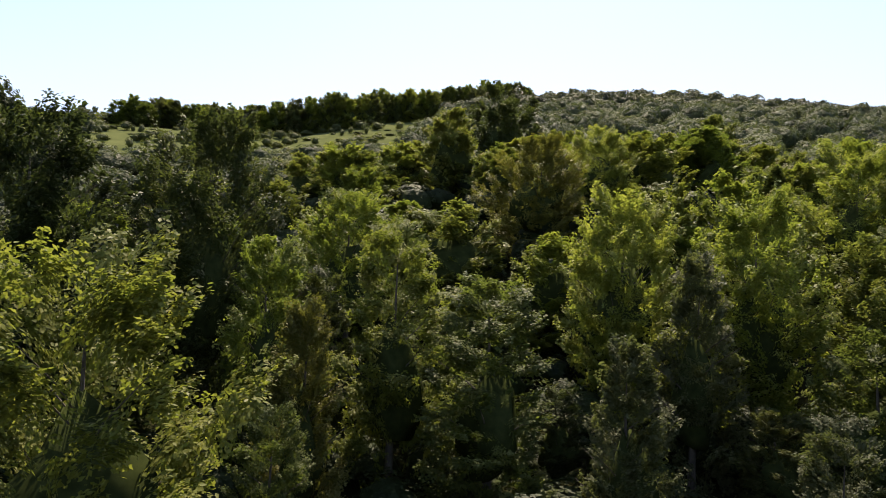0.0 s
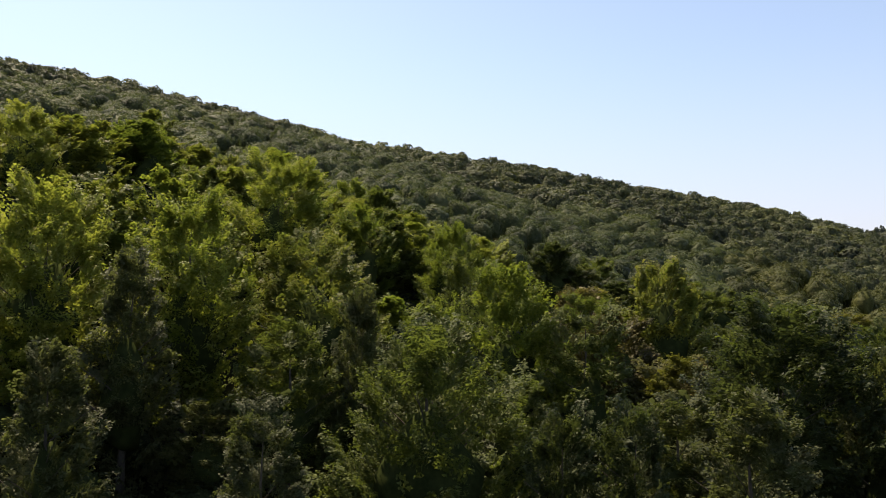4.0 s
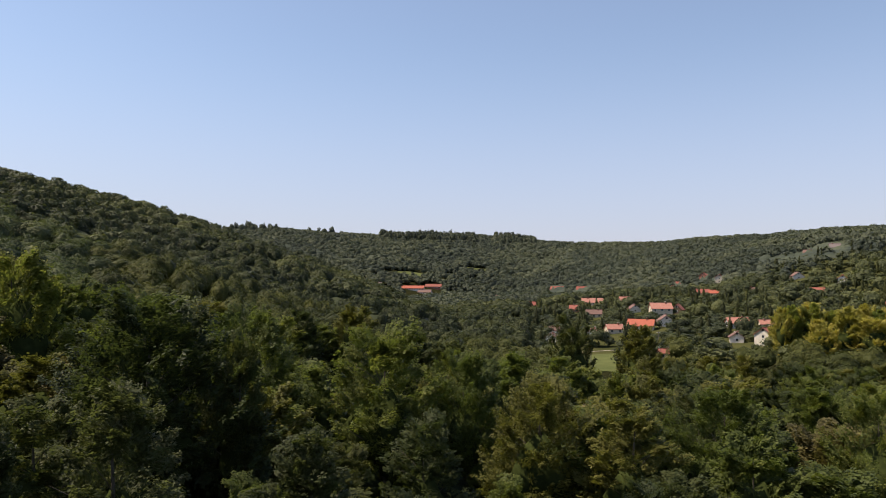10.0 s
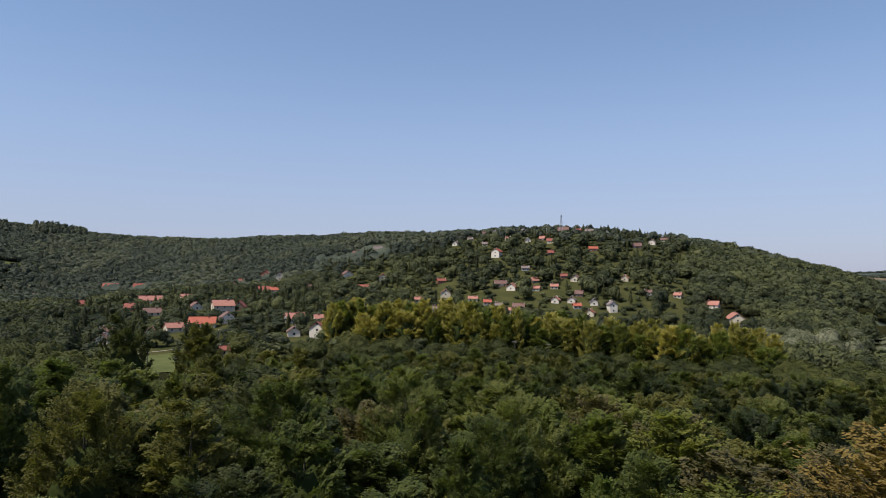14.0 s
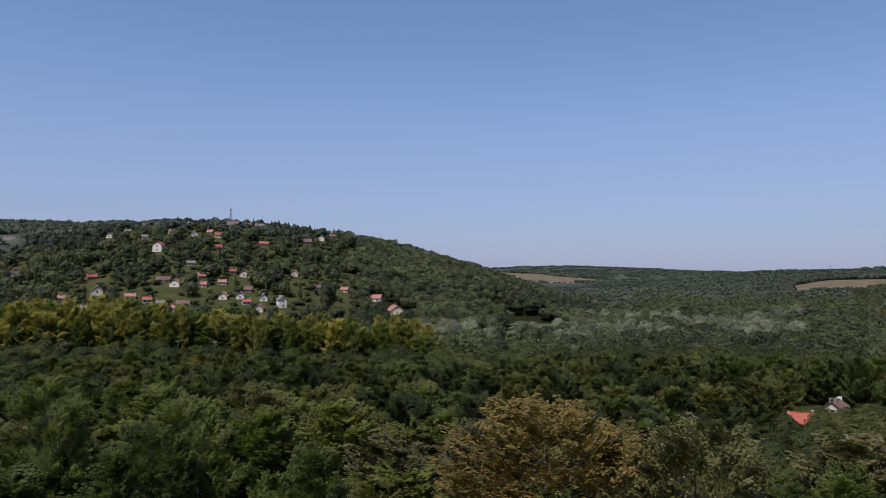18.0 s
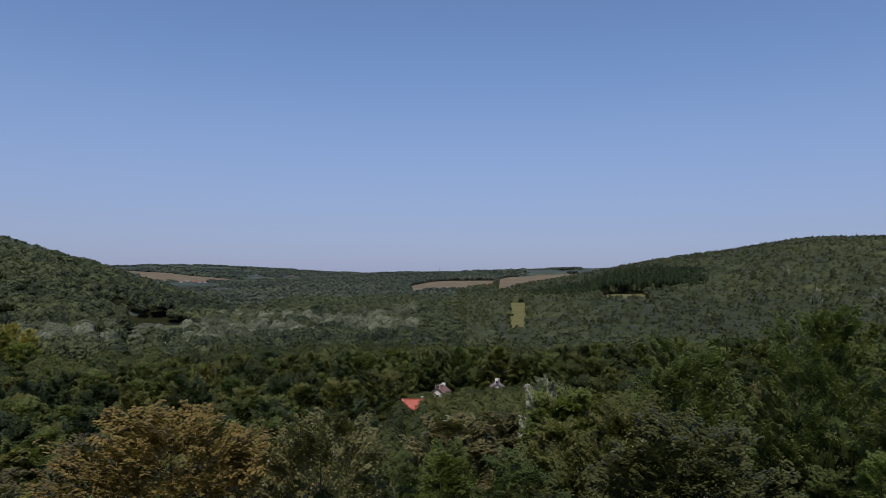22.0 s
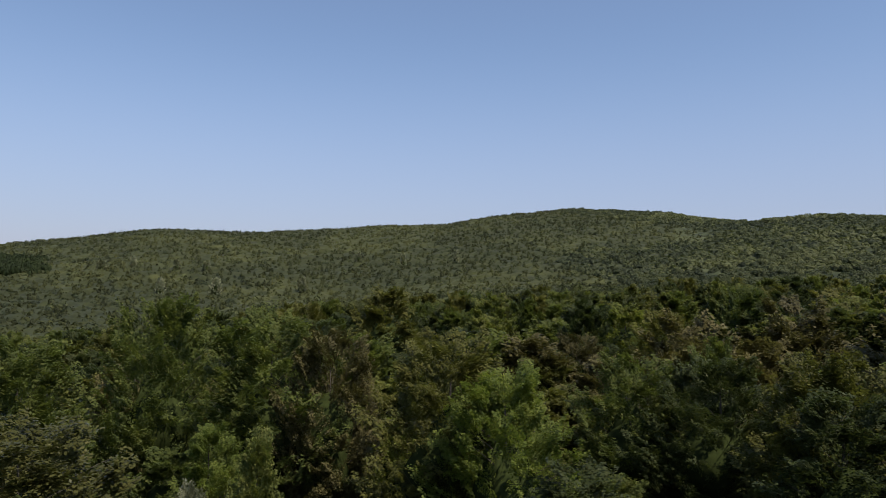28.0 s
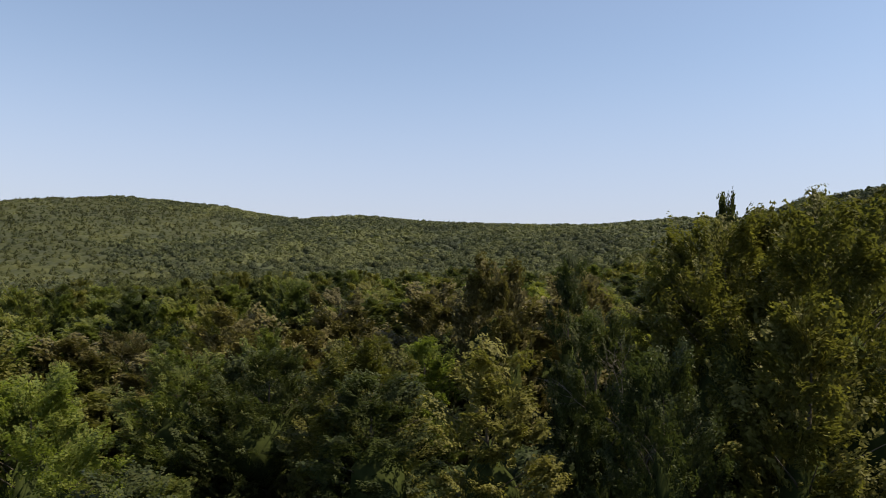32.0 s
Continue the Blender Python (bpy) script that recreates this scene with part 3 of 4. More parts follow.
def wood_mass(name, label, seed, places, widths, heights, mat, cuts, cards, size, cone=0.0, sink=0.0, mid=0.60, rough=0.10, vary=0.24):
    """Many trees that stay far off: knobbly leafy crowns in one mesh."""
    x, y = places
    rng = np.random.default_rng(seed)
    forms = [lump_arrays(rng, cuts, cards, size, cone, mid, rough, 4 + k) for k in range(8)]
    vs, fs, ts, o = [], [], [], 0
    pick = rng.integers(0, 8, len(x))
    z = ground_height(x, y) - sink * heights
    turn, tint = rng.uniform(0, 6.28, len(x)), np.clip(rng.normal(0.47, vary, len(x)) + STANDS * (stand(x, y, 24, 3) - 0.5) + STANDS * (stand(x, y, 75, 8) - 0.5) + 0.15 * ripple(x + 300, y, 110), 0, 1)
    for k in range(8):
        m = np.nonzero(pick == k)[0]
        v, f = forms[k]
        if not len(m):
            continue
        c, s = np.cos(turn[m])[:, None], np.sin(turn[m])[:, None]
        wide, high = widths[m][:, None], heights[m][:, None]
        p = np.stack([x[m][:, None] + wide * (c * v[:, 0] - s * v[:, 1]), y[m][:, None] + wide * (s * v[:, 0] + c * v[:, 1]), z[m][:, None] - 0.3 + high * v[:, 2]], -1)
        vs.append(p.reshape(-1, 3))
        fs.append((f[None] + (np.arange(len(m)) * len(v))[:, None, None] + o).reshape(-1, 3))
        ts.append(np.repeat(tint[m], len(v)))
        o += len(m) * len(v)
    ob = new(name, raw_mesh(name, np.concatenate(vs), np.concatenate(fs), [mat], np.concatenate(ts)))
    return tagged(ob, label, "wood", kind="stuff")


def village(x, y):
    a, r = bearing_of(x, y), np.hypot(x, y)
    return (a > 84) & (a < 146) & (r > 300) & (r < np.where(a < 117, 600, 740) + 40 * ripple(x, y, 40))


def pines(x, y):
    a, r = bearing_of(x, y) % 360, np.hypot(x, y)
    return (a > 183) & (a < 247 + 6 * np.sin(r / 60)) & (r > 340 + 30 * np.sin(a / 3)) & (r < 1100)


def willows(x, y):
    a, r = bearing_of(x, y) % 360, np.hypot(x, y)
    return (a > 149) & (a < 180) & (r > 330 + 2.2 * (a - 150)) & (r < np.interp(a, (149, 156, 160, 180), (405, 430, 495, 525)))


def lake(x, y):
    a, r = bearing_of(x, y), np.hypot(x, y)
    return ((a > 157.8) & (a < 161.8) & (r > 484) & (r < 500)) | (((x - LAKE[0]) / (LAKE[2] + 2)) ** 2 + ((y - LAKE[1]) / (LAKE[3] + 2)) ** 2 < 1)


# ---- houses ----
GARDENS, HEDGED = [], []
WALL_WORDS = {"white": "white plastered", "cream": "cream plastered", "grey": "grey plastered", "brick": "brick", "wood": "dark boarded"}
ROOF_WORDS = {"red": "bright red tiled", "salmon": "salmon tiled", "rust": "rust-red tiled", "brown": "brown tiled", "grey": "grey"}


def house(x, y, turn, wide, deep, storeys, roof, wall):
    """A gabled house: body, two roof slopes, chimney, door and windows."""
    z = float(min(ground_height(x + dx, y + dy) for dx in (-3, 3) for dy in (-3, 3)))
    if y < -60 and math.hypot(x, y) < 260:
        z -= 1.2
    root = new("house")
    root.matrix_world = pose(x, y, z, 0, 0, turn)
    w, d, h = wide / 2, deep / 2, 2.7 * storeys + 0.3
    rise = deep * (0.36 if wall != "wood" else 0.5)
    bm = bmesh.new()
    lower = [bm.verts.new(p) for p in ((-w, -d, -1.5), (w, -d, -1.5), (w, d, -1.5), (-w, d, -1.5))]
    upper = [bm.verts.new(p) for p in ((-w, -d, h), (w, -d, h), (w, d, h), (-w, d, h))]
    east, west = bm.verts.new((w, 0, h + rise)), bm.verts.new((-w, 0, h + rise))
    bm.faces.new((lower[0], lower[1], upper[1], upper[0]))
    bm.faces.new((lower[2], lower[3], upper[3], upper[2]))
    bm.faces.new((lower[1], lower[2], upper[2], east, upper[1]))
    bm.faces.new((lower[3], lower[0], upper[0], west, upper[3]))
    bm.faces.new((upper[0], upper[1], east, west))
    bm.faces.new((upper[2], upper[3], west, east))
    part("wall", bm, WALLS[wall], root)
    over, thick = 0.45, 0.22
    fall = rise / d
    for side in (-1, 1):
        bm = bmesh.new()
        top, low = (0.0, h + rise), (side * (d + over), h - over * fall)
        v = []
        for lift in (0.03, 0.03 + thick):
            for px_ in (-w - over, w + over):
                v += [bm.verts.new((px_, top[0], top[1] + lift)), bm.verts.new((px_, low[0], low[1] + lift))]
        for f in ((0, 1, 3, 2), (4, 6, 7, 5), (0, 2, 6, 4), (1, 5, 7, 3), (0, 4, 5, 1), (2, 3, 7, 6)):
            bm.faces.new([v[i] for i in f])
        bmesh.ops.recalc_face_normals(bm, faces=bm.faces)
        part("roof_slope", bm, ROOFS[roof], root)
    part("ridge_cap", box(bmesh.new(), -w - over, -0.14, h + rise + 0.2, w + over, 0.14, h + rise + 0.36), ROOFS[roof], root)
    cx_ = w * 0.45 * (1 if int(x) % 2 else -1)
    stack = part("chimney", box(bmesh.new(), cx_ - 0.3, 0.25, h + rise * 0.55, cx_ + 0.3, 0.85, h + rise + 0.9), WALLS["brick"], root)
    part("cap", box(bmesh.new(), cx_ - 0.38, 0.17, h + rise + 0.9, cx_ + 0.38, 0.93, h + rise + 1.02), CONCRETE, stack)
    n = max(2, int(wide / 3.2))
    for face in (-1, 1):
        for s in range(storeys):
            for i in range(n):
                u = -w + (i + 0.5) * wide / n
                b = 1.3 + 2.9 * s
                if face < 0 and s == 0 and i == n // 2:
                    part("door", box(bmesh.new(), u - 0.5, -d - 0.06, 0.35, u + 0.5, -d + 0.02, 2.5), DOOR_WOOD, root)
                    continue
                y0, y1 = sorted((face * d - face * 0.02, face * (d + 0.05)))
                win = part("window", box(bmesh.new(), u - 0.62, y0, b, u + 0.62, y1, b + 1.35), FRAME_WHITE, root)
                y0, y1 = sorted((face * (d + 0.05), face * (d + 0.07)))
                for q in (-1, 1):
                    part("pane", box(bmesh.new(), u + q * 0.28 - 0.24, y0, b + 0.08, u + q * 0.28 + 0.24, y1, b + 1.27), PANE, win)
    for end in (-1, 1):
        for s in range(storeys + 1):
            b = 1.3 + 2.9 * s
            x0, x1 = sorted((end * w - end * 0.02, end * (w + 0.05)))
            win = part("window", box(bmesh.new(), x0, -0.6, b, x1, 0.6, b + 1.2), FRAME_WHITE, root)
            x0, x1 = sorted((end * (w + 0.05), end * (w + 0.07)))
            part("pane", box(bmesh.new(), x0, -0.5, b + 0.08, x1, 0.5, b + 1.12), PANE, win)
    r = math.hypot(x, y)
    GARDENS.append((x, y, wide * 0.55 + 3.2))
    if r > 1300:
        clear = ((18, 16), (42, 18), (72, 20), (105, 22), (145, 24), (190, 26), (240, 28), (300, 30), (360, 30), (420, 30))
    elif y < -60 and r < 260:
        clear = ((8, 8), (18, 8), (30, 8), (42, 8), (54, 7.5), (66, 6), (78, 5), (90, 4.5))
    elif r > 800:
        clear = ((14, 13), (32, 13), (54, 12), (78, 10))
    elif r > 560:
        clear = ((9, 7), (20, 7), (32, 6))
    else:
        clear = ((8, 6), (18, 6), (29, 5.5), (41, 5))
    for ahead, size in clear:
        GARDENS.append((x * (1 - ahead / r), y * (1 - ahead / r), size))
    if y < -60 and r < 260:
        HEDGED.append((x, y, wide))
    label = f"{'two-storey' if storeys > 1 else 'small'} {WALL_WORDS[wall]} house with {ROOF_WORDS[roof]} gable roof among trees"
    return tagged(root, label, "house", "houses of the village")


house(908.0, 4.6, 79, 29.1, 9.0, 1, "red", "white")
house(899.9, -10.6, 72, 17.3, 9.0, 1, "brown", "white")
house(928.7, -22.1, 84, 20.9, 9.0, 1, "rust", "brick")
house(903.8, 47.2, 78, 6.5, 4.7, 1, "grey", "white")
house(864.7, -174.1, 60, 17.0, 9.0, 1, "rust", "brick")
house(813.6, -192.2, 72, 12.1, 8.7, 1, "rust", "wood")
house(620.6, -102.2, 99, 15.6, 9.0, 1, "rust", "brick")
house(561.6, -140.8, 89, 16.7, 9.0, 1, "salmon", "cream")
house(677.1, -137.9, 90, 6.7, 4.8, 1, "brown", "grey")
house(511.8, -117.1, 65, 10.1, 7.3, 1, "rust", "brick")
house(462.4, -117.0, 77, 10.0, 7.2, 1, "brown", "cream")
house(738.4, -82.3, 74, 8.9, 6.4, 1, "brown", "grey")
house(395.3, -78.2, 64, 7.1, 5.1, 1, "brown", "white")
house(363.3, -70.3, 152, 6.9, 5.6, 1, "brown", "white")
house(368.5, -92.9, 153, 7.1, 5.7, 1, "rust", "white")
house(376.3, -106.2, 93, 8.8, 6.3, 1, "salmon", "cream")
house(541.1, -162.6, 88, 10.9, 7.8, 1, "salmon", "cream")
house(468.8, -145.8, 176, 8.7, 7.0, 1, "brown", "white")
house(428.6, -149.8, 84, 12.4, 8.9, 2, "salmon", "cream")
house(439.1, -164.7, 146, 7.8, 6.3, 1, "rust", "wood")
house(378.9, -121.8, 64, 13.4, 9.0, 1, "red", "white")
house(388.1, -138.4, 166, 12.9, 9.0, 1, "brown", "white")
house(294.0, -104.4, 81, 4.8, 4.2, 1, "rust", "cream")
house(360.5, -166.2, 81, 10.2, 7.3, 1, "salmon", "grey")
house(349.9, -176.7, 80, 7.6, 5.4, 1, "salmon", "cream")
house(306.3, -154.3, 135, 9.3, 7.4, 2, "rust", "white")
house(319.9, -146.9, 160, 7.3, 5.9, 1, "brown", "white")
house(573.1, -234.0, 75, 12.9, 9.0, 1, "rust", "cream")
house(555.1, -238.1, 67, 8.7, 6.3, 1, "red", "white")
house(675.5, -279.4, 143, 9.2, 7.3, 2, "rust", "brick")
house(644.4, -280.9, 155, 9.5, 7.6, 2, "salmon", "cream")
house(683.4, -259.5, 51, 9.4, 6.8, 1, "rust", "brick")
house(674.7, -248.3, 179, 8.3, 6.6, 1, "salmon", "white")
house(564.3, -310.3, 167, 10.8, 8.6, 1, "brown", "white")
house(508.0, -313.6, 150, 9.3, 7.5, 1, "red", "white")
house(470.7, -274.6, 51, 12.2, 8.8, 1, "rust", "brick")
house(637.8, -387.0, 77, 9.6, 6.9, 1, "grey", "wood")
house(679.7, -342.3, 156, 7.1, 5.7, 1, "grey", "white")
house(555.1, -269.4, 81, 7.9, 5.7, 1, "brown", "grey")
house(435.3, -321.3, 69, 6.4, 4.6, 1, "rust", "brick")
house(393.2, -294.1, 144, 8.5, 6.8, 2, "salmon", "cream")
house(372.9, -302.2, 47, 6.0, 4.3, 1, "salmon", "white")
house(399.0, -275.7, 60, 6.1, 4.4, 1, "salmon", "cream")
house(361.3, -252.8, 142, 6.4, 5.1, 1, "rust", "brick")
house(360.6, -272.5, 38, 5.4, 4.2, 1, "brown", "grey")
house(357.3, -260.3, 45, 4.8, 4.2, 1, "grey", "grey")
house(382.8, -335.5, 63, 8.7, 6.2, 1, "brown", "cream")
house(369.5, -335.4, 118, 8.2, 6.5, 1, "salmon", "white")
house(457.7, -397.1, 119, 8.7, 7.0, 2, "red", "white")
house(397.0, -373.3, 52, 5.6, 4.2, 1, "grey", "grey")
house(345.7, -301.9, 39, 4.8, 4.2, 1, "grey", "white")
house(358.3, -302.6, 51, 4.9, 4.2, 1, "red", "grey")
house(331.9, -296.4, 47, 4.8, 4.2, 1, "salmon", "cream")
house(334.3, -308.7, 40, 7.4, 5.3, 1, "brown", "brick")
house(367.7, -354.9, 68, 4.8, 4.2, 1, "salmon", "wood")
house(353.8, -343.3, 32, 4.8, 4.2, 1, "salmon", "cream")
house(347.3, -354.2, 41, 5.1, 4.2, 1, "salmon", "cream")
house(327.0, -334.8, 121, 6.2, 5.0, 1, "salmon", "white")
house(359.3, -375.9, 50, 4.8, 4.2, 1, "rust", "brick")
house(348.9, -377.4, 123, 7.9, 6.3, 1, "brown", "cream")
house(319.6, -341.9, 127, 6.3, 5.0, 1, "grey", "white")
house(309.0, -335.4, 54, 4.8, 4.2, 1, "red", "grey")
house(324.3, -353.9, 35, 5.0, 4.2, 1, "brown", "wood")
house(306.5, -348.4, 134, 6.2, 5.0, 1, "grey", "white")
house(290.2, -346.5, 148, 6.2, 5.0, 2, "grey", "white")
house(295.5, -389.6, 20, 4.8, 4.2, 1, "brown", "white")
house(280.9, -401.5, 16, 4.8, 4.2, 1, "salmon", "cream")
house(294.2, -331.2, 120, 6.2, 5.0, 1, "rust", "cream")
house(402.7, -456.8, 53, 7.2, 5.2, 1, "red", "brick")
house(389.3, -497.8, 43, 7.5, 5.4, 1, "brown", "wood")
house(392.9, -524.1, 115, 7.6, 6.1, 1, "grey", "white")
house(398.6, -549.7, 29, 6.5, 4.7, 1, "brown", "cream")
house(496.1, -519.1, 30, 10.6, 7.7, 1, "brown", "wood")
house(451.9, -457.4, 43, 8.6, 6.2, 1, "rust", "cream")
house(469.9, -463.5, 25, 4.9, 4.2, 1, "salmon", "wood")
house(478.5, -453.2, 145, 6.2, 5.0, 1, "grey", "white")
house(507.3, -454.4, 66, 5.0, 4.2, 1, "salmon", "white")
house(573.9, -495.1, 159, 7.3, 5.8, 1, "grey", "white")
house(587.3, -491.7, 60, 5.1, 4.2, 1, "brown", "wood")
house(559.0, -449.0, 71, 5.3, 4.2, 1, "grey", "white")
house(556.9, -429.0, 121, 6.2, 5.0, 1, "grey", "white")
house(512.6, -429.9, 41, 4.8, 4.2, 1, "grey", "white")
house(540.7, -505.2, 157, 7.8, 6.3, 1, "grey", "white")
house(514.0, -512.7, 147, 6.2, 5.0, 1, "grey", "cream")
house(478.7, -521.6, 39, 5.2, 4.2, 1, "rust", "wood")
house(471.1, -528.6, 61, 7.9, 5.7, 1, "grey", "cream")
house(457.1, -538.0, 136, 6.2, 5.0, 1, "grey", "white")
house(418.2, -421.8, 59, 4.8, 4.2, 1, "rust", "wood")
house(326.0, -403.8, 120, 6.2, 5.0, 1, "salmon", "cream")
house(646.3, -366.5, 47, 7.2, 5.1, 1, "brown", "wood")
house(257.9, -404.2, 18, 8.5, 6.3, 1, "salmon", "white")
house(236.6, -394.7, 131, 17.0, 8.5, 1, "salmon", "cream")
house(894.0, 49.2, 13, 11.5, 8.5, 1, "grey", "white")
house(0.1, -194.3, 0, 7.2, 5.3, 1, "red", "cream")
house(-26.0, -228.6, 84, 5.5, 4.1, 1, "grey", "cream")
house(-34.1, -206.8, 3, 5.5, 4.1, 1, "rust", "cream")
house(-7.5, -222.0, 68, 5.5, 4.1, 1, "brown", "cream")
house(499.6, -1506.0, 28, 7.0, 6.0, 1, "grey", "white")
house(502.9, -1555.0, 28, 7.0, 6.0, 1, "grey", "white")
house(480.1, -1527.9, 27, 7.0, 6.0, 1, "rust", "cream")
house(460.1, -1503.9, 27, 7.0, 6.0, 1, "grey", "white")
house(439.6, -1473.1, 27, 7.0, 6.0, 1, "grey", "white")
house(269.3, -989.8, 25, 7.0, 6.0, 1, "grey", "white")
house(283.7, -1008.7, 26, 7.0, 6.0, 1, "rust", "cream")
house(443.3, -1950.3, 23, 7.0, 6.0, 1, "grey", "white")
house(349.7, -1969.2, 20, 7.0, 6.0, 1, "rust", "cream")


# ---- mast, lake and small landmarks ----
def mast(x, y, high, foot, label, levels=9):
    """A steel lattice mast on the hill, with aerials at its head."""
    root = new("radio_mast")
    root.matrix_world = pose(x, y, float(ground_height(x, y)) - 0.2, 0, 0, 20)
    corner = [(sx, sy) for sx, sy in ((-1, -1), (1, -1), (1, 1), (-1, 1))]

    def at(c, s):
        k = foot / 2 * (1 - 0.88 * s)
        return np.array((c[0] * k, c[1] * k, high * 0.86 * s))

    def bar(name, a, b, r):
        v, f = tube([a, b], [r, r], 4)
        ob = new(name, raw_mesh(name, v, f, [STEEL]))
        ob.parent = root

    for c in corner:
        bar("leg", at(c, 0), at(c, 1), 0.14)
    for i in range(levels):
        s0, s1 = i / levels, (i + 1) / levels
        for j in range(4):
            bar("brace", at(corner[j], s0), at(corner[(j + 1) % 4], s1), 0.07)
            bar("crossbar", at(corner[j], s1), at(corner[(j + 1) % 4], s1), 0.07)
    bar("aerial", (0, 0, high * 0.84), (0, 0, high), 0.12)
    for k in range(4):
        a = k * 1.57
        bar("antenna_panel", (0.9 * math.cos(a), 0.9 * math.sin(a), high * 0.78), (0.9 * math.cos(a), 0.9 * math.sin(a), high * 0.86), 0.22)
    return tagged(root, label, "mast")


mast(485.4, -504.4, 21.7, 3.6, "grey steel lattice radio mast on the hilltop")
mast(-51.2, -1699.2, 18.8, 3.0, "thin distant steel mast on the plateau", 6)

bm = bmesh.new()
bmesh.ops.create_circle(bm, cap_ends=True, segments=48, radius=1)
for v in bm.verts:
    v.co = Vector((LAKE[0] + v.co.x * LAKE[2] * 0.98, LAKE[1] + v.co.y * LAKE[3] * 0.98, LAKE[4] + 0.4))
me = bpy.data.meshes.new("water")
bm.to_mesh(me)
bm.free()
me.materials.append(WATER)
tagged(new("water", me), "still grey-blue lake in the valley", "lake", kind="structure")


def dead_tree(x, y, high, seed):
    """A leafless tree: a pale stem that forks again and again."""
    rng = np.random.default_rng(seed)
    root = new("dead_tree")
    root.matrix_world = pose(x, y, float(ground_height(x, y)) - 0.2)

    def bough(name, parent, p, way, n, r, depth):
        mid = p + way * n * 0.5 + rng.normal(size=3) * n * 0.06
        end = p + way * n + rng.normal(size=3) * n * 0.08
        pieces = [tube([p, mid, end], [r, r * 0.8, r * 0.55], 6)]
        if depth:
            for _ in range(3):
                pieces += bough(None, None, p + (end - p) * rng.uniform(0.55, 1.0), unit(way + rng.normal(size=3) * 0.42 + np.array((0, 0, 0.15))), n * rng.uniform(0.5, 0.72), r * 0.5, depth - 1)
        return pieces

    stem = tube([(0, 0, 0), (0.1, 0, high * 0.25), (0.1, 0.1, high * 0.5)], [0.15, 0.11, 0.07], 8)
    ob = new("trunk", raw_mesh("trunk", *stem, [DEAD_WOOD], smooth=True))
    ob.parent = root
    for k in range(6):
        a = k * 1.1
        p = np.array((0.1, 0.05, high * (0.28 + 0.045 * k)))
        v, f = join(bough(None, None, p, unit(np.array((math.cos(a) * 0.6, math.sin(a) * 0.6, 1.0))), high * 0.22, 0.045, 3))
        ob = new("bough", raw_mesh("bough", v, f, [DEAD_WOOD], smooth=True))
        ob.parent = root
    STANDING.append((x, y, 2.0))
    return tagged(root, "bare grey dead tree among green crowns", "tree")


dead_tree(-6.1, -57.7, 8.7, 1)
dead_tree(-39.2, 8.1, 15.7, 2)


def utility_pole(x, y, high):
    """A wooden pole with a crossarm and four insulators."""
    root = new("utility_pole")
    root.matrix_world = pose(x, y, float(ground_height(x, y)) - 0.3, 0, 0, 30)
    v, f = tube([(0, 0, 0), (0, 0, high * 0.5), (0, 0, high)], [0.19, 0.16, 0.12], 10)
    ob = new("pole", raw_mesh("pole", v, f, [DEAD_WOOD], smooth=True))
    ob.parent = root
    arm = part("crossarm", box(bmesh.new(), -1.0, 0.1, high - 0.9, 1.0, 0.24, high - 0.74), DEAD_WOOD, root)
    for u in (-0.85, -0.4, 0.4, 0.85):
        v, f = tube([(u, 0.17, high - 0.74), (u, 0.17, high - 0.6), (u, 0.17, high - 0.5)], [0.05, 0.08, 0.03], 8)
        ob = new("insulator", raw_mesh("insulator", v, f, [FRAME_WHITE], smooth=True))
        ob.parent = arm
    return tagged(root, "weathered wooden utility pole with crossarm beside the trees", "pole", "utility poles")


utility_pole(218.5, -199.6, 9.5)
utility_pole(209.1, -209.5, 9.5)
utility_pole(283.4, -70.4, 9.5)
utility_pole(311.9, -107.9, 9.5)
utility_pole(340.8, -53.8, 9.5)

# ---- the near wood, tree by tree ----
tree(-11.8, 23.2, 17.4, 11.7, "yellow")
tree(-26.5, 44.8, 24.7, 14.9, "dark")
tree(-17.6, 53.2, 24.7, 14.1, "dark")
tree(-11.4, 46.6, 16.9, 7.9, "bright")
tree(-3.1, 45.9, 17.9, 8.4, "yellow")
tree(3.0, 41.9, 15.2, 9.5, "green")
tree(13.7, 54.3, 18.5, 12.1, "bright")
tree(23.6, 53.0, 18.5, 12.1, "bright")
tree(9.7, 36.7, 13.2, 6.9, "grey")
tree(16.8, 29.5, 11.9, 5.6, "grey")
tree(-7.8, 33.1, 9.9, 5.0, "green")
tree(16.9, 47.1, 15.9, 7.8, "grey")
tree(11.6, 84.2, 14.8, 12.5, "olive")
tree(20.2, 92.8, 13.4, 10.7, "bright")
tree(11.2, 127.5, 21.5, 15.5, "dark")
tree(0.8, 110.0, 14.3, 11.4, "green")
tree(-8.8, 65.4, 16.6, 12.6, "bright")
tree(-7.6, 39.3, 13.9, 6.9, "olive")
tree(27.2, 29.4, 15.8, 11.4, "green")
tree(30.2, 39.8, 15.9, 6.1, "grey")
tree(35.2, 14.4, 14.8, 8.6, "grey")
tree(34.2, 51.7, 17.1, 13.4, "green")
tree(46.8, 40.6, 18.3, 12.9, "bright")
tree(47.7, 32.9, 17.6, 9.6, "green")
tree(51.5, 19.4, 19.1, 15.7, "dark")
tree(63.0, 64.3, 15.5, 10.1, "bright")
tree(87.4, 48.5, 19.9, 12.1, "green")
tree(43.3, 73.1, 18.1, 14.7, "bright")
tree(29.0, 21.3, 12.9, 6.2, "dark")
tree(58.0, 21.9, 19.1, 14.0, "green")
tree(41.7, 16.9, 13.7, 7.0, "grey")
tree(53.4, 13.2, 16.8, 6.7, "dark")
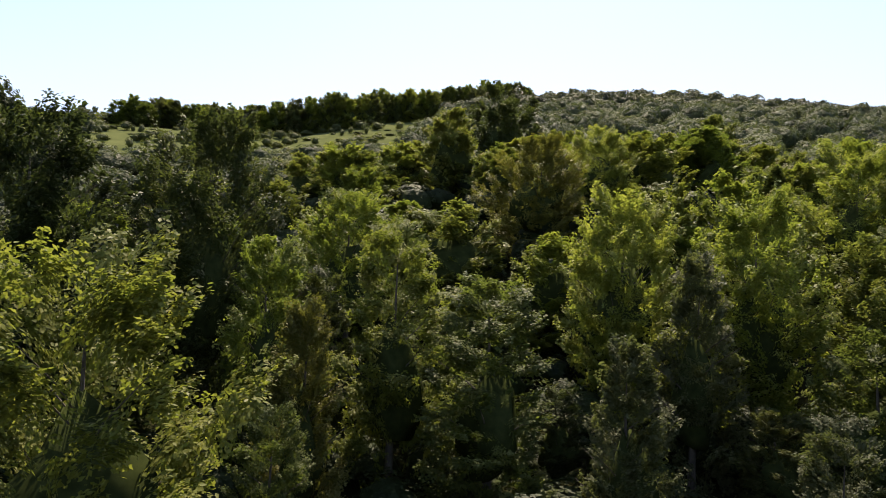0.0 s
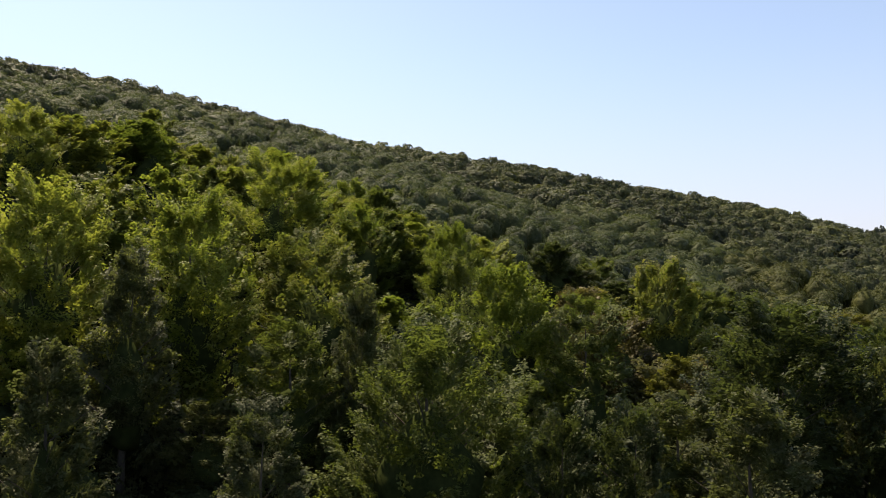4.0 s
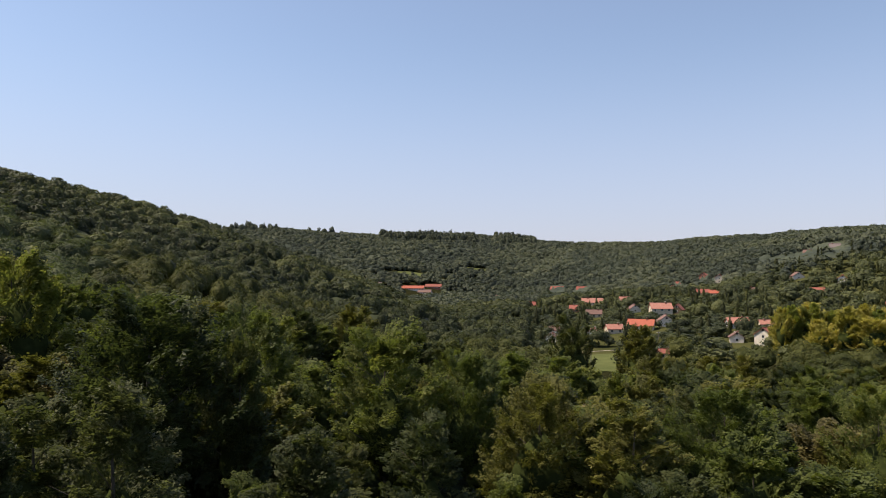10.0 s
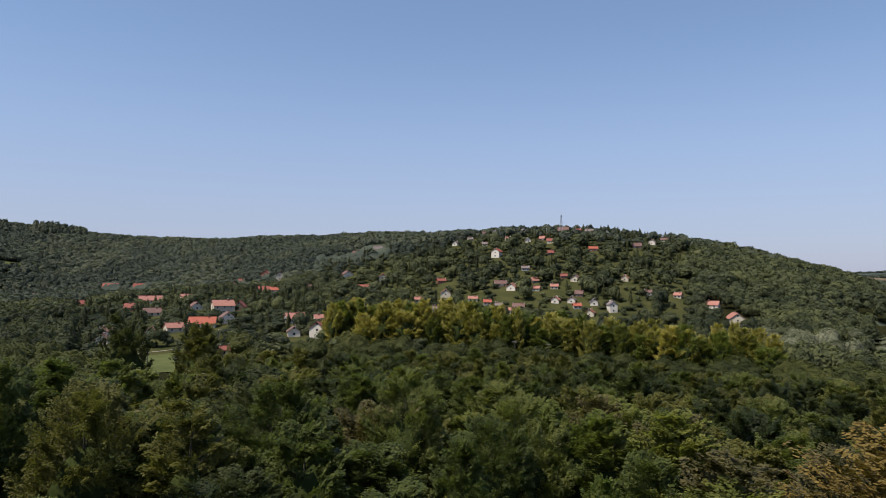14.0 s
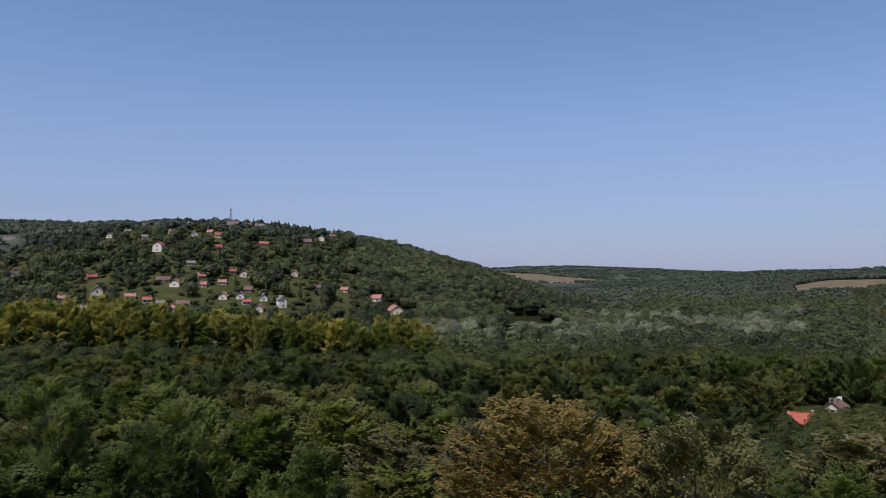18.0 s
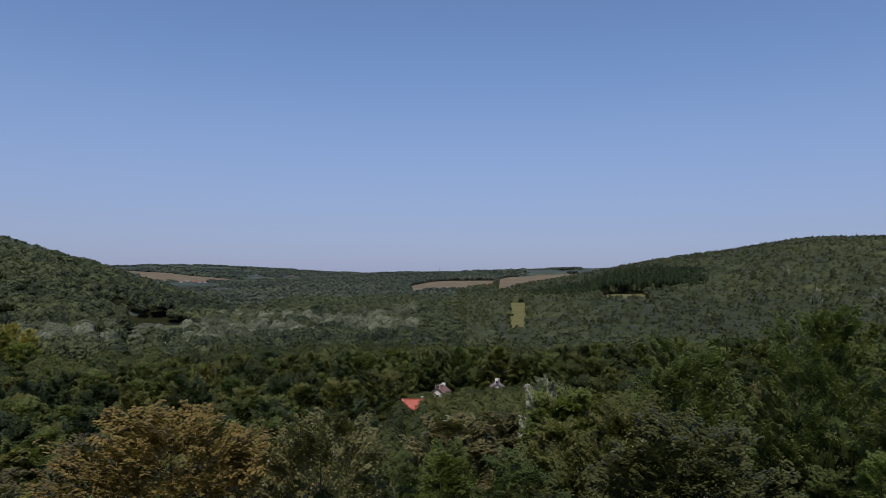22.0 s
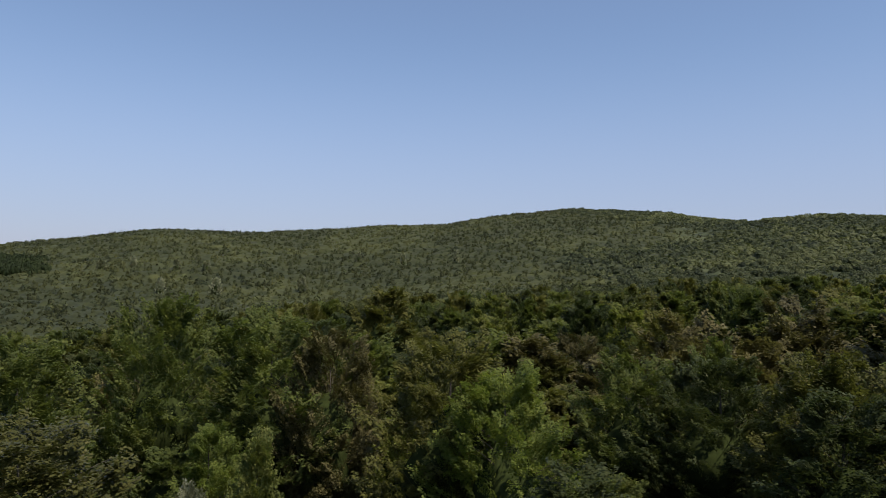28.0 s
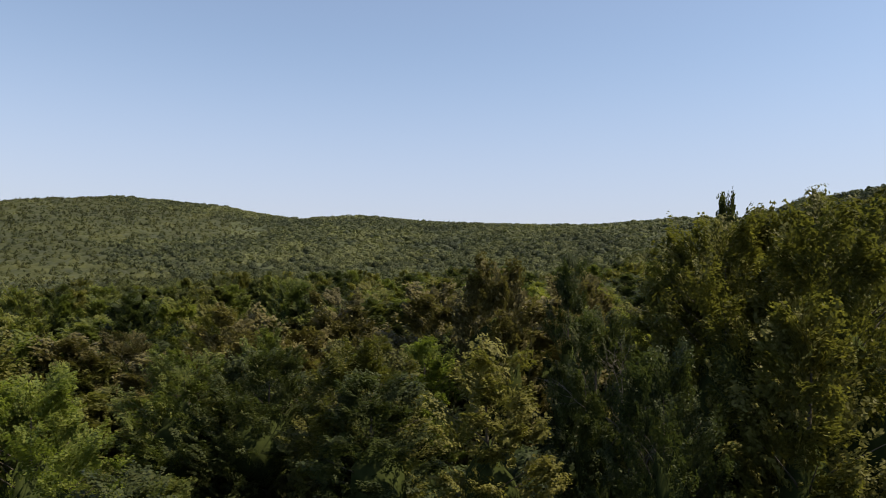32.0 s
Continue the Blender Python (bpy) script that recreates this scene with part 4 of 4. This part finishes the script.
tree(39.6, 6.0, 12.3, 8.3, "grey")
tree(69.9, 3.2, 18.1, 14.0, "green")
tree(32.6, 19.6, 13.2, 6.6, "dark")
tree(54.1, 52.0, 16.4, 9.8, "green")
tree(61.1, -10.7, 14.8, 10.7, "olive")
tree(55.5, -16.8, 13.8, 9.6, "olive")
tree(74.8, -5.1, 15.9, 10.4, "green")
tree(73.0, 17.4, 18.6, 13.0, "green")
tree(60.4, -26.6, 15.2, 11.4, "green")
tree(52.0, -0.7, 11.9, 7.7, "dark")
tree(200.1, -44.7, 24.1, 14.2, "dark")
tree(190.6, -60.5, 22.0, 15.6, "olive")
tree(69.6, -28.0, 14.2, 11.7, "dark")
tree(66.5, -44.4, 15.5, 10.4, "green")
tree(53.0, -48.7, 14.6, 10.6, "green")
tree(54.1, -25.9, 12.1, 9.4, "green")
tree(43.2, -34.0, 12.4, 8.6, "green")
tree(14.9, -43.5, 15.8, 17.4, "orange")
tree(5.4, -41.7, 15.3, 10.6, "sage")
tree(33.3, -43.8, 12.1, 9.5, "green")
tree(49.5, -42.2, 12.8, 10.1, "green")
tree(-15.2, -49.7, 15.1, 10.8, "olive")
tree(-6.2, -119.8, 11.6, 9.4, "blossom")
tree(-19.2, -103.2, 17.0, 10.9, "blossom")
tree(13.1, -139.4, 12.3, 13.3, "dark")
tree(-25.7, -67.2, 19.2, 14.4, "green")
tree(-37.5, -63.8, 21.4, 13.5, "green")
tree(-37.1, -47.2, 18.3, 14.0, "green")
tree(-38.2, -41.0, 16.2, 9.7, "brown")
tree(-38.0, -29.3, 15.4, 11.2, "olive")
tree(-16.2, -42.0, 14.0, 15.2, "sage")
tree(-23.1, -30.2, 12.4, 5.3, "green")
tree(-18.3, -28.7, 11.2, 3.2, "blossom")
tree(-12.0, -58.8, 13.1, 9.4, "olive")
tree(-36.1, -23.3, 13.6, 10.1, "bright")
tree(-102.5, -45.1, 13.2, 11.0, "yellow", form=0)
tree(-49.8, -14.9, 12.4, 10.4, "dark")
tree(-39.6, -5.9, 12.4, 9.0, "dark")
tree(-79.9, -41.4, 11.1, 9.8, "brown")
tree(-84.3, -78.2, 19.0, 14.5, "olive", form=0)
tree(-79.6, -29.9, 13.5, 11.1, "olive")
tree(-58.0, 1.2, 17.8, 9.0, "brown")
tree(-53.6, 6.7, 17.3, 4.7, "dark")
tree(-39.5, 6.5, 15.3, 5.5, "dark")
tree(-41.6, 14.3, 19.9, 11.4, "olive")
tree(-35.7, 18.0, 20.1, 11.4, "olive")
tree(-42.3, 18.1, 19.9, 10.4, "olive")
tree(-44.5, 11.8, 17.4, 8.0, "olive")
tree(-30.2, 13.4, 15.9, 8.6, "olive")
tree(-44.4, -7.5, 13.3, 10.5, "olive")
tree(-36.0, 0.6, 13.6, 8.1, "olive")
tree(-50.6, -21.4, 12.3, 10.5, "green")
tree(-31.0, 8.0, 14.1, 6.1, "dark")
tree(-70.9, 24.3, 22.3, 4.6, "dark")

x, y, rng = scatter(5, 6.5, 22, 62)
kinds = ("green", "bright", "green", "bright", "dark", "olive", "yellow", "green")
for px_, py_ in zip(x, y):
    if all((px_ - hx) ** 2 + (py_ - hy) ** 2 > (hr * 0.75 + 2.2) ** 2 for hx, hy, hr in STANDING):
        d = math.hypot(px_, py_)
        # dark leaf kinds at these bearings imitate deep shade between the trees
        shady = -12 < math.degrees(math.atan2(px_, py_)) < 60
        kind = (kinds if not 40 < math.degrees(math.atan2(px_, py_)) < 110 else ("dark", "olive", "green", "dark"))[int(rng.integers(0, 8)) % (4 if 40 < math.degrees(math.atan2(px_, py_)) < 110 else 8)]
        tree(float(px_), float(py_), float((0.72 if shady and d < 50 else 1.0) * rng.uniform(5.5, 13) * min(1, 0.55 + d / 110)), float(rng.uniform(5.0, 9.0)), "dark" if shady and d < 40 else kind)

# added understorey that fills the gaps with a painted shade colour
x, y, rng = scatter(6, 4.2, 0, 66)
wood_mass("undergrowth", "undergrowth and young trees beneath the wood, shade put into their colour", 7, (x, y), rng.uniform(4, 6.5, len(x)), rng.uniform(2.2, 4.6, len(x)), SHADE_AND_PINE_LEAF, 2, 460, 0.055, mid=0.45)
x, y, rng = scatter(8, 6.0, 64, 152)
k = (bearing_of(x, y) > -48) & (bearing_of(x, y) < 95)
x, y = x[k], y[k]
wood_mass("slope_undergrowth", "bushes beneath the wood on the slope, shade put into their colour", 9, (x, y), rng.uniform(6.5, 9.5, len(x)), rng.uniform(3, 6, len(x)), SHADE_AND_PINE_LEAF, 2, 200, 0.07, mid=0.45)

for k in range(70):
    b = 117.3 + k * 0.5 + random.uniform(-0.3, 0.3)
    d = 318 + random.uniform(-6, 24)
    tree(d * math.sin(radians(b)), d * math.cos(radians(b)), random.uniform(13, 22), random.uniform(8, 17), ("poplar", "poplar", "bright", "poplar", "poplar", "yellow")[k % 6], form=(k * 3) % 5, sink=2.0, group="poplars in the valley row")
for k in range(104):
    b = -32 + k * 0.37 + random.uniform(-0.4, 0.4)
    d = 312 + random.uniform(-5, 8) + max(0, b + 8) * 3
    tree(d * math.sin(radians(b)), d * math.cos(radians(b)), random.uniform(5, 8) if b < -25 else random.uniform(11, 15) if b < -14 else random.uniform(14, 18), random.uniform(9, 14), ("bright", "grey", "bright", "green")[k % 4], sink=1.6, group="trees along the ridge top")
tree(-299.1, -563.3, 13.7, 7.0, "blossom", group="pale trees on the pine hill")
tree(-319.5, -531.5, 14.5, 7.2, "blossom", group="pale trees on the pine hill")
tree(-340.3, -520.7, 12.8, 8.3, "blossom", group="pale trees on the pine hill")
tree(-296.6, -440.7, 17.1, 10.1, "blossom", group="pale trees on the pine hill")
tree(-262.6, -456.1, 16.3, 7.5, "blossom", group="pale trees on the pine hill")
tree(-495.8, -438.8, 15.2, 7.7, "blossom", group="pale trees on the pine hill")
tree(-478.5, -479.5, 13.4, 7.0, "blossom", group="pale trees on the pine hill")
tree(-272.2, -562.3, 13.6, 10.7, "blossom", group="pale trees on the pine hill")
tree(-354.8, -416.3, 16.6, 10.1, "blossom", group="pale trees on the pine hill")
tree(-535.6, -406.6, 16.5, 7.4, "blossom", group="pale trees on the pine hill")

# ---- woods farther off ----
def near_wood(name, label, seed, step, r0, r1, wide, high, kinds, sector):
    """A closed wood of the middle distance: leafy crowns side by side."""
    x, y, rng = scatter(seed, step, r0, r1)
    a, r = bearing_of(x, y), np.hypot(x, y)
    k = (a - sector[0]) % 360 < sector[1]
    k &= (sector[0] < 0) | ((a % 360) > 52)
    for hx, hy, hr in STANDING + GARDENS:
        k &= (x - hx) ** 2 + (y - hy) ** 2 > (hr + 1.2) ** 2
    root = tagged(new(name), label, "wood", kind="stuff")
    x, y = x[k], y[k]
    pick = np.clip(0.6 * stand(x, y, 17, 2) + 0.4 * rng.uniform(size=len(x)), 0, 0.999)
    tall = rng.uniform(*high, len(x)) * (0.85 + 0.3 * stand(x, y, 30, 6))
    a, r = bearing_of(x, y), np.hypot(x, y)
    low = np.where((a > -34) & (a < -3) & (r > 120), 0.66, np.where((a > 107) & (a < 158) & (r > 215), 0.78, 1.0))
    for i in range(len(x)):
        leaf = kinds[int(pick[i] * len(kinds))]
        crown = new("crown", dyed(DOMES, int(rng.integers(0, 8)), leaf))
        w, h = rng.uniform(*wide) / 8.0, tall[i] * low[i] / 11.0
        crown.matrix_world = pose(x[i], y[i], float(ground_height(x[i], y[i])) - 0.8, 0, 0, rng.uniform(0, 360)) @ Matrix.Diagonal((w, w, h, 1))
        crown.parent = root


def far_wood(name, label, seed, step, r0, r1, wide, high, cuts, cards, size, sink, leaf, sector=(0, 360), mid=0.60, rough=0.10, vary=0.24, border=0):
    x, y, rng = scatter(seed, step, r0, r1, 1.2 if r0 >= 320 else 0.8)
    k = ~is_open(x, y, 3) & ~behind(x, y, MAIN[3:-4], 40) & ~behind(x, y, MAIN[-5:], 40, 760) & ~behind(x, y, FAR, 60) & ~behind(x, y, PINE, 60) & ~pines(x, y) & ~(willows(x, y) & (ripple(x, y, 22) > -0.25)) & ~lake(x, y)
    a, r = bearing_of(x, y), np.hypot(x, y)
    k &= (a - sector[0]) % 360 < sector[1]
    k &= border * (r - 650 - 90 * ripple(x, y, 70) - 40 * ripple(x, y, 23)) >= 0
    k &= ~((a > 101.5) & (a < 106.5) & (r > 185) & (r < 310))
    k &= ~((a > 98) & (a < 118) & (r > 255) & (rng.uniform(size=len(x)) < 0.7) & (r < 330))
    k &= ~(village(x, y) & (rng.uniform(size=len(x)) < np.where(a < 99, 0.2, np.where(a < 118, 0.97, 0.8))))
    for hx, hy, hr in STANDING:
        k &= (x - hx) ** 2 + (y - hy) ** 2 > (hr + 1.5) ** 2
    for hx, hy, hr in GARDENS:
        k &= (x - hx) ** 2 + (y - hy) ** 2 > hr ** 2
    x, y = x[k], y[k]
    n = len(x)
    a, r = bearing_of(x, y), np.hypot(x, y)
    low = np.where((np.abs(a - 159.8) < 2.0) & (r > 400) & (r < 500), 0.12, 1.0) * np.where((a > 113) & (a < 158) & (r > 215) & (r < 324), 0.78, np.where((a > -34) & (a < -3) & (r > 130) & (r < 236), 0.62, 1.0))
    return wood_mass(name, label, seed + 1, (x, y), rng.uniform(*wide, n) * (0.85 + 0.3 * stand(x, y, 75, 8)), rng.uniform(*high, n) * low * (0.86 + 0.18 * stand(x, y, 24, 5) + 0.14 * stand(x, y, 75, 8)), leaf, cuts, cards, size, sink=sink, mid=mid, rough=rough, vary=vary)


near_wood("wood_near_slope", "dense sunlit green broadleaf wood on the slope", 11, 9.2, 60, 96, (9, 13.5), (9, 13.5), ("bright", "green", "bright", "yellow", "green"), (-45, 95))
near_wood("wood_upper_slope", "sunlit green broadleaf wood higher on the slope", 31, 9.4, 96, 150, (9, 14), (9, 12.5), ("bright", "green", "bright", "yellow", "green"), (-45, 95))
near_wood("wood_below", "dense green broadleaf wood below the slope", 21, 9.6, 60, 96, (9.5, 14), (9, 14.5), ("olive", "green", "yellow", "brown", "olive"), (50, 265))
near_wood("wood_lower_slope", "dense green broadleaf wood at the foot of the slope", 33, 10.0, 96, 150, (10, 14.5), (9, 14.5), ("olive", "green", "dark", "olive", "green"), (50, 265))
near_wood("wood_valley_floor", "dense green broadleaf wood on the valley floor", 51, 8.8, 150, 262, (8.5, 12.5), (9.5, 14), ("green", "dark", "olive", "green", "dark"), (107, 208))
far_wood("wood_valley", "dense green broadleaf wood in the valley", 12, 8.6, 150, 320, (8, 14), (9, 14), 1, 1000, 0.05, 0.12, FOREST_LEAF, (66, 41), mid=0.56, vary=0.16)
far_wood("wood_beyond_valley", "dense green broadleaf wood past the valley floor", 12, 8.6, 262, 320, (8, 14), (9, 14), 1, 1000, 0.05, 0.12, FOREST_LEAF, (107, 208), mid=0.56, vary=0.16)
far_wood("wood_middle_slope", "dense green broadleaf wood below the ridge", 39, 8.6, 150, 320, (8, 14), (9, 14), 1, 1000, 0.05, 0.12, WOOD_LEAF, (-45, 111), mid=0.56, vary=0.16)
far_wood("wood_hillside", "deep green broadleaf wood on the hillsides", 13, 6.8, 320, 480, (7, 13.5), (10, 14.5), 1, 300, 0.105, 0.2, HAZED_HILL_LEAF, mid=0.66, rough=0.14, vary=0.12)
far_wood("wood_far_hillside", "deep green broadleaf wood on the far hillsides", 37, 6.6, 480, 800, (7, 13), (9.5, 13.5), 1, 170, 0.14, 0.2, HAZED_HILL_LEAF, mid=0.66, rough=0.16, vary=0.12, border=-1)
far_wood("wood_distant", "distant green wood covering the hills, haze put into its leaf colour", 14, 6.6, 520, 1350, (7, 13), (9.5, 12.5), 1, 60, 0.23, 0.25, HAZED_FAR_LEAF, mid=0.68, rough=0.2, vary=0.10, border=1, sector=(20, 220))
far_wood("wood_west_hill", "deep green broadleaf wood on the western hill", 14, 6.6, 520, 1200, (7, 13), (9.5, 12.5), 1, 60, 0.23, 0.25, HAZED_HILL_LEAF, mid=0.68, rough=0.2, vary=0.10, border=1, sector=(240, 70))

def canopy(name, bearings, near, far, lift, leaf, n=170):
    """The closed, uneven leaf surface out of which the far crowns rise."""
    rng = np.random.default_rng(41)
    a, d = np.meshgrid(np.radians(np.linspace(*bearings, n)), np.linspace(near, far, n))
    x, y = d * np.sin(a), d * np.cos(a)
    z = ground_height(x, y) + lift + rng.normal(0, 0.8, x.shape) + 0.8 * ripple(x, y, 9)
    z = np.where(is_open(x, y, 14) | lake(x, y) | ((np.abs(bearing_of(x, y) - 159.6) < 2.6) & (d < 600)), ground_height(x, y) - 4, z)
    z[0] -= lift
    i = np.arange(n * n).reshape(n, n)
    q = np.stack([i[:-1, :-1], i[:-1, 1:], i[1:, 1:], i[1:, :-1]], -1).reshape(-1, 4)
    tint = np.clip((0.2 if leaf is PINE_LEAF else 0.40) + STANDS * (stand(x, y, 24, 3) - 0.5) + STANDS * (stand(x, y, 75, 8) - 0.5) + 0.15 * ripple(x + 300, y, 110) + rng.normal(0, 0.06, x.shape), 0, 1)
    ob = new(name, raw_mesh(name, np.stack([x, y, z], -1).reshape(-1, 3), np.concatenate([q[:, [0, 2, 1]], q[:, [0, 3, 2]]]), [leaf], tint.ravel(), smooth=True))
    return tagged(ob, "closed leafy canopy between the crowns of the far wood", "wood", kind="stuff")


canopy("canopy_main", (2, 97), 330, 720, 5.0, HAZED_HILL_LEAF)
canopy("canopy_far", (58, 96), 1010, 1330, 4.6, HAZED_FAR_LEAF)
canopy("canopy_village_hill", (95, 124), 700, 1300, 3.9, HAZED_FAR_LEAF)
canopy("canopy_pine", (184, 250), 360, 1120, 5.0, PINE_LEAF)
canopy("canopy_west", (250, 303), 330, 1120, 5.2, HAZED_HILL_LEAF)
canopy("canopy_horizon", (140, 206), 1340, 3300, 3.0, HAZED_FAR_LEAF)
canopy("canopy_south", (153, 179), 500, 1330, 4.6, HAZED_FAR_LEAF)

x, y, rng = scatter(23, 6.4, 300, 740)
k = village(x, y) & (bearing_of(x, y) > 98) & ~is_open(x, y, 2) & (rng.uniform(size=len(x)) < np.where((bearing_of(x, y) < 118) & (np.hypot(x, y) < 540), 0.85, 0.80))
for hx, hy, hr in GARDENS:
    k &= (x - hx) ** 2 + (y - hy) ** 2 > (hr * 0.75) ** 2
x, y = x[k], y[k]
wood_mass("garden_trees", "low green fruit trees and hedges in the village gardens", 24, (x, y), rng.uniform(4, 8.5, len(x)) * np.where(bearing_of(x, y) < 118, 1.25, 1.0), rng.uniform(2.2, 5.4, len(x)) * np.where(bearing_of(x, y) < 118, 1.25, 0.95), HAZED_HILL_LEAF, 1, 90, 0.15, mid=0.55)

x, y, rng = scatter(25, 15, 340, 740)
k = village(x, y) & ~is_open(x, y, 2) & ~behind(x, y, FAR, 0)
for hx, hy, hr in GARDENS:
    k &= (x - hx) ** 2 + (y - hy) ** 2 > hr ** 2
x, y = x[k], y[k]
wood_mass("garden_conifers", "dark pointed spruces between the village houses", 26, (x, y), rng.uniform(3.2, 6, len(x)), rng.uniform(6, 12, len(x)), PINE_LEAF, 1, 110, 0.14, cone=0.8, mid=0.5)

x, y, rng = scatter(15, 5.4, 330, 1150, 1.3)
k = pines(x, y) & ~is_open(x, y, 3) & ~behind(x, y, PINE, 60)
x, y = x[k], y[k]
pointed = rng.uniform(size=len(x)) < 0.3 + 0.6 * stand(x, y, 60, 4)
for name, label, pick, wide, high, leaf, cone, mid in (("pine_wood", "dark green young pines on the hill", pointed, (4.2, 7), (6, 9.5), PINE_LEAF, 0.5, 0.54), ("pine_hill_broadleaves", "lighter broadleaf trees mixed among the pines", ~pointed, (4.5, 9), (5, 8.5), HAZED_HILL_LEAF, 0.2, 0.6)):
    px_, py_ = x[pick], y[pick]
    wood_mass(name, label, 16, (px_, py_), rng.uniform(*wide, len(px_)), rng.uniform(*high, len(px_)), leaf, 1, 50, 0.2, cone=cone, sink=0.05, mid=mid, vary=0.10)
x, y, rng = scatter(45, 5.2, 630, 715)
a = bearing_of(x, y) % 360
k = (a > 189.4) & (a < 202.5) & ~is_open(x, y, 1)
x, y = x[k], y[k]
wood_mass("pine_stand", "dark stand of tall pines round a clearing", 46, (x, y), rng.uniform(4.5, 8, len(x)), rng.uniform(0.8, 1.1, len(x)) * np.interp(bearing_of(x, y) % 360, (189.4, 193.5, 196, 199, 202.5), (10, 11, 18, 16, 9)), SHADE_AND_PINE_LEAF, 1, 90, 0.17, cone=0.3, mid=0.6, vary=0.1)
x, y, rng = scatter(17, 7.6, 300, 525)
k = willows(x, y) & ~lake(x, y) & (ripple(x, y, 22) > -0.25)
x, y = x[k], y[k]
wood_mass("willow_wood", "silvery grey-green willows beside the lake", 18, (x, y), rng.uniform(6, 13, len(x)), rng.uniform(7, 14, len(x)) * np.where((bearing_of(x, y) > 157) & (bearing_of(x, y) < 162), 0.42, 1.0), SILVER_LEAF, 1, 700, 0.07, rough=0.16)
x, y, rng = scatter(19, 17, 1350, 3300)
a, r = bearing_of(x, y) % 360, np.hypot(x, y)
k = (a > 140) & (a < 215) & ~is_open(x, y, 10) & ~behind(x, y, PLATEAU, 120) & ~behind(x, y, PINE, 60) & (stand(x, y, 190, 5) > 0.28)
for hx, hy, hr in GARDENS:
    k &= (x - hx) ** 2 + (y - hy) ** 2 > (hr + 10) ** 2
x, y = x[k], y[k]
wood_mass("wood_horizon", "far woods along the horizon, blue haze put into their leaf colour", 20, (x, y), rng.uniform(18, 30, len(x)), rng.uniform(9, 12, len(x)) * (0.7 + 0.5 * stand(x, y, 120, 2)), HAZED_FAR_LEAF, 1, 36, 0.26, sink=0.2, mid=0.7, vary=0.08)

x, y, rng = scatter(27, 5.0, 232, 335)
k = is_open(x, y, -2) & (bearing_of(x, y) < 10) & (rng.uniform(size=len(x)) < 0.42 + 0.3 * ripple(x, y, 14))
x, y = x[k], y[k]
wood_mass("meadow_bushes", "low bushes and young trees scattered over the hill meadow", 28, (x, y), rng.uniform(2.5, 7.5, len(x)), rng.uniform(1.0, 4.6, len(x)), SLOPE_LEAF, 1, 160, 0.10, mid=0.5, rough=0.16)
x, y, rng = scatter(29, 5.5, 1190, 1245)
a = bearing_of(x, y)
k = ((a > 87) & (a < 94.8)) | ((a > 96.4) & (a < 99.6)) | ((a > 80.6) & (a < 84) & (rng.uniform(size=len(x)) < 0.07)) | ((a > 66) & (a < 79) & (rng.uniform(size=len(x)) < 0.25))
x, y = x[k], y[k]
wood_mass("skyline_stand", "dark stand of tall trees on the far skyline", 30, (x, y), rng.uniform(6, 12, len(x)), rng.uniform(13, 19, len(x)) * (0.8 + 0.3 * stand(x, y, 30, 1)), HAZED_FAR_LEAF, 1, 90, 0.2, mid=0.55, vary=0.1)

x, y, h, rng = [], [], [], np.random.default_rng(35)
for hx, hy, hr in HEDGED:
    r = math.hypot(hx, hy)
    for k in range(60):
        along, ahead = rng.uniform(-11, 11), 5.5 + 72 * rng.uniform() ** 1.1
        x.append(hx * (1 - ahead / r) + along * hy / r)
        y.append(hy * (1 - ahead / r) - along * hx / r)
        h.append(rng.uniform(2.2, 3.1) + 0.10 * ahead * rng.uniform(0.4, 1.0))
x, y = np.array(x), np.array(y)
wood_mass("house_hedges", "green garden shrubs in front of the houses below the wood", 36, (x, y), rng.uniform(3.5, 8, len(x)), np.array(h), FOREST_LEAF, 2, 700, 0.055, mid=0.5)
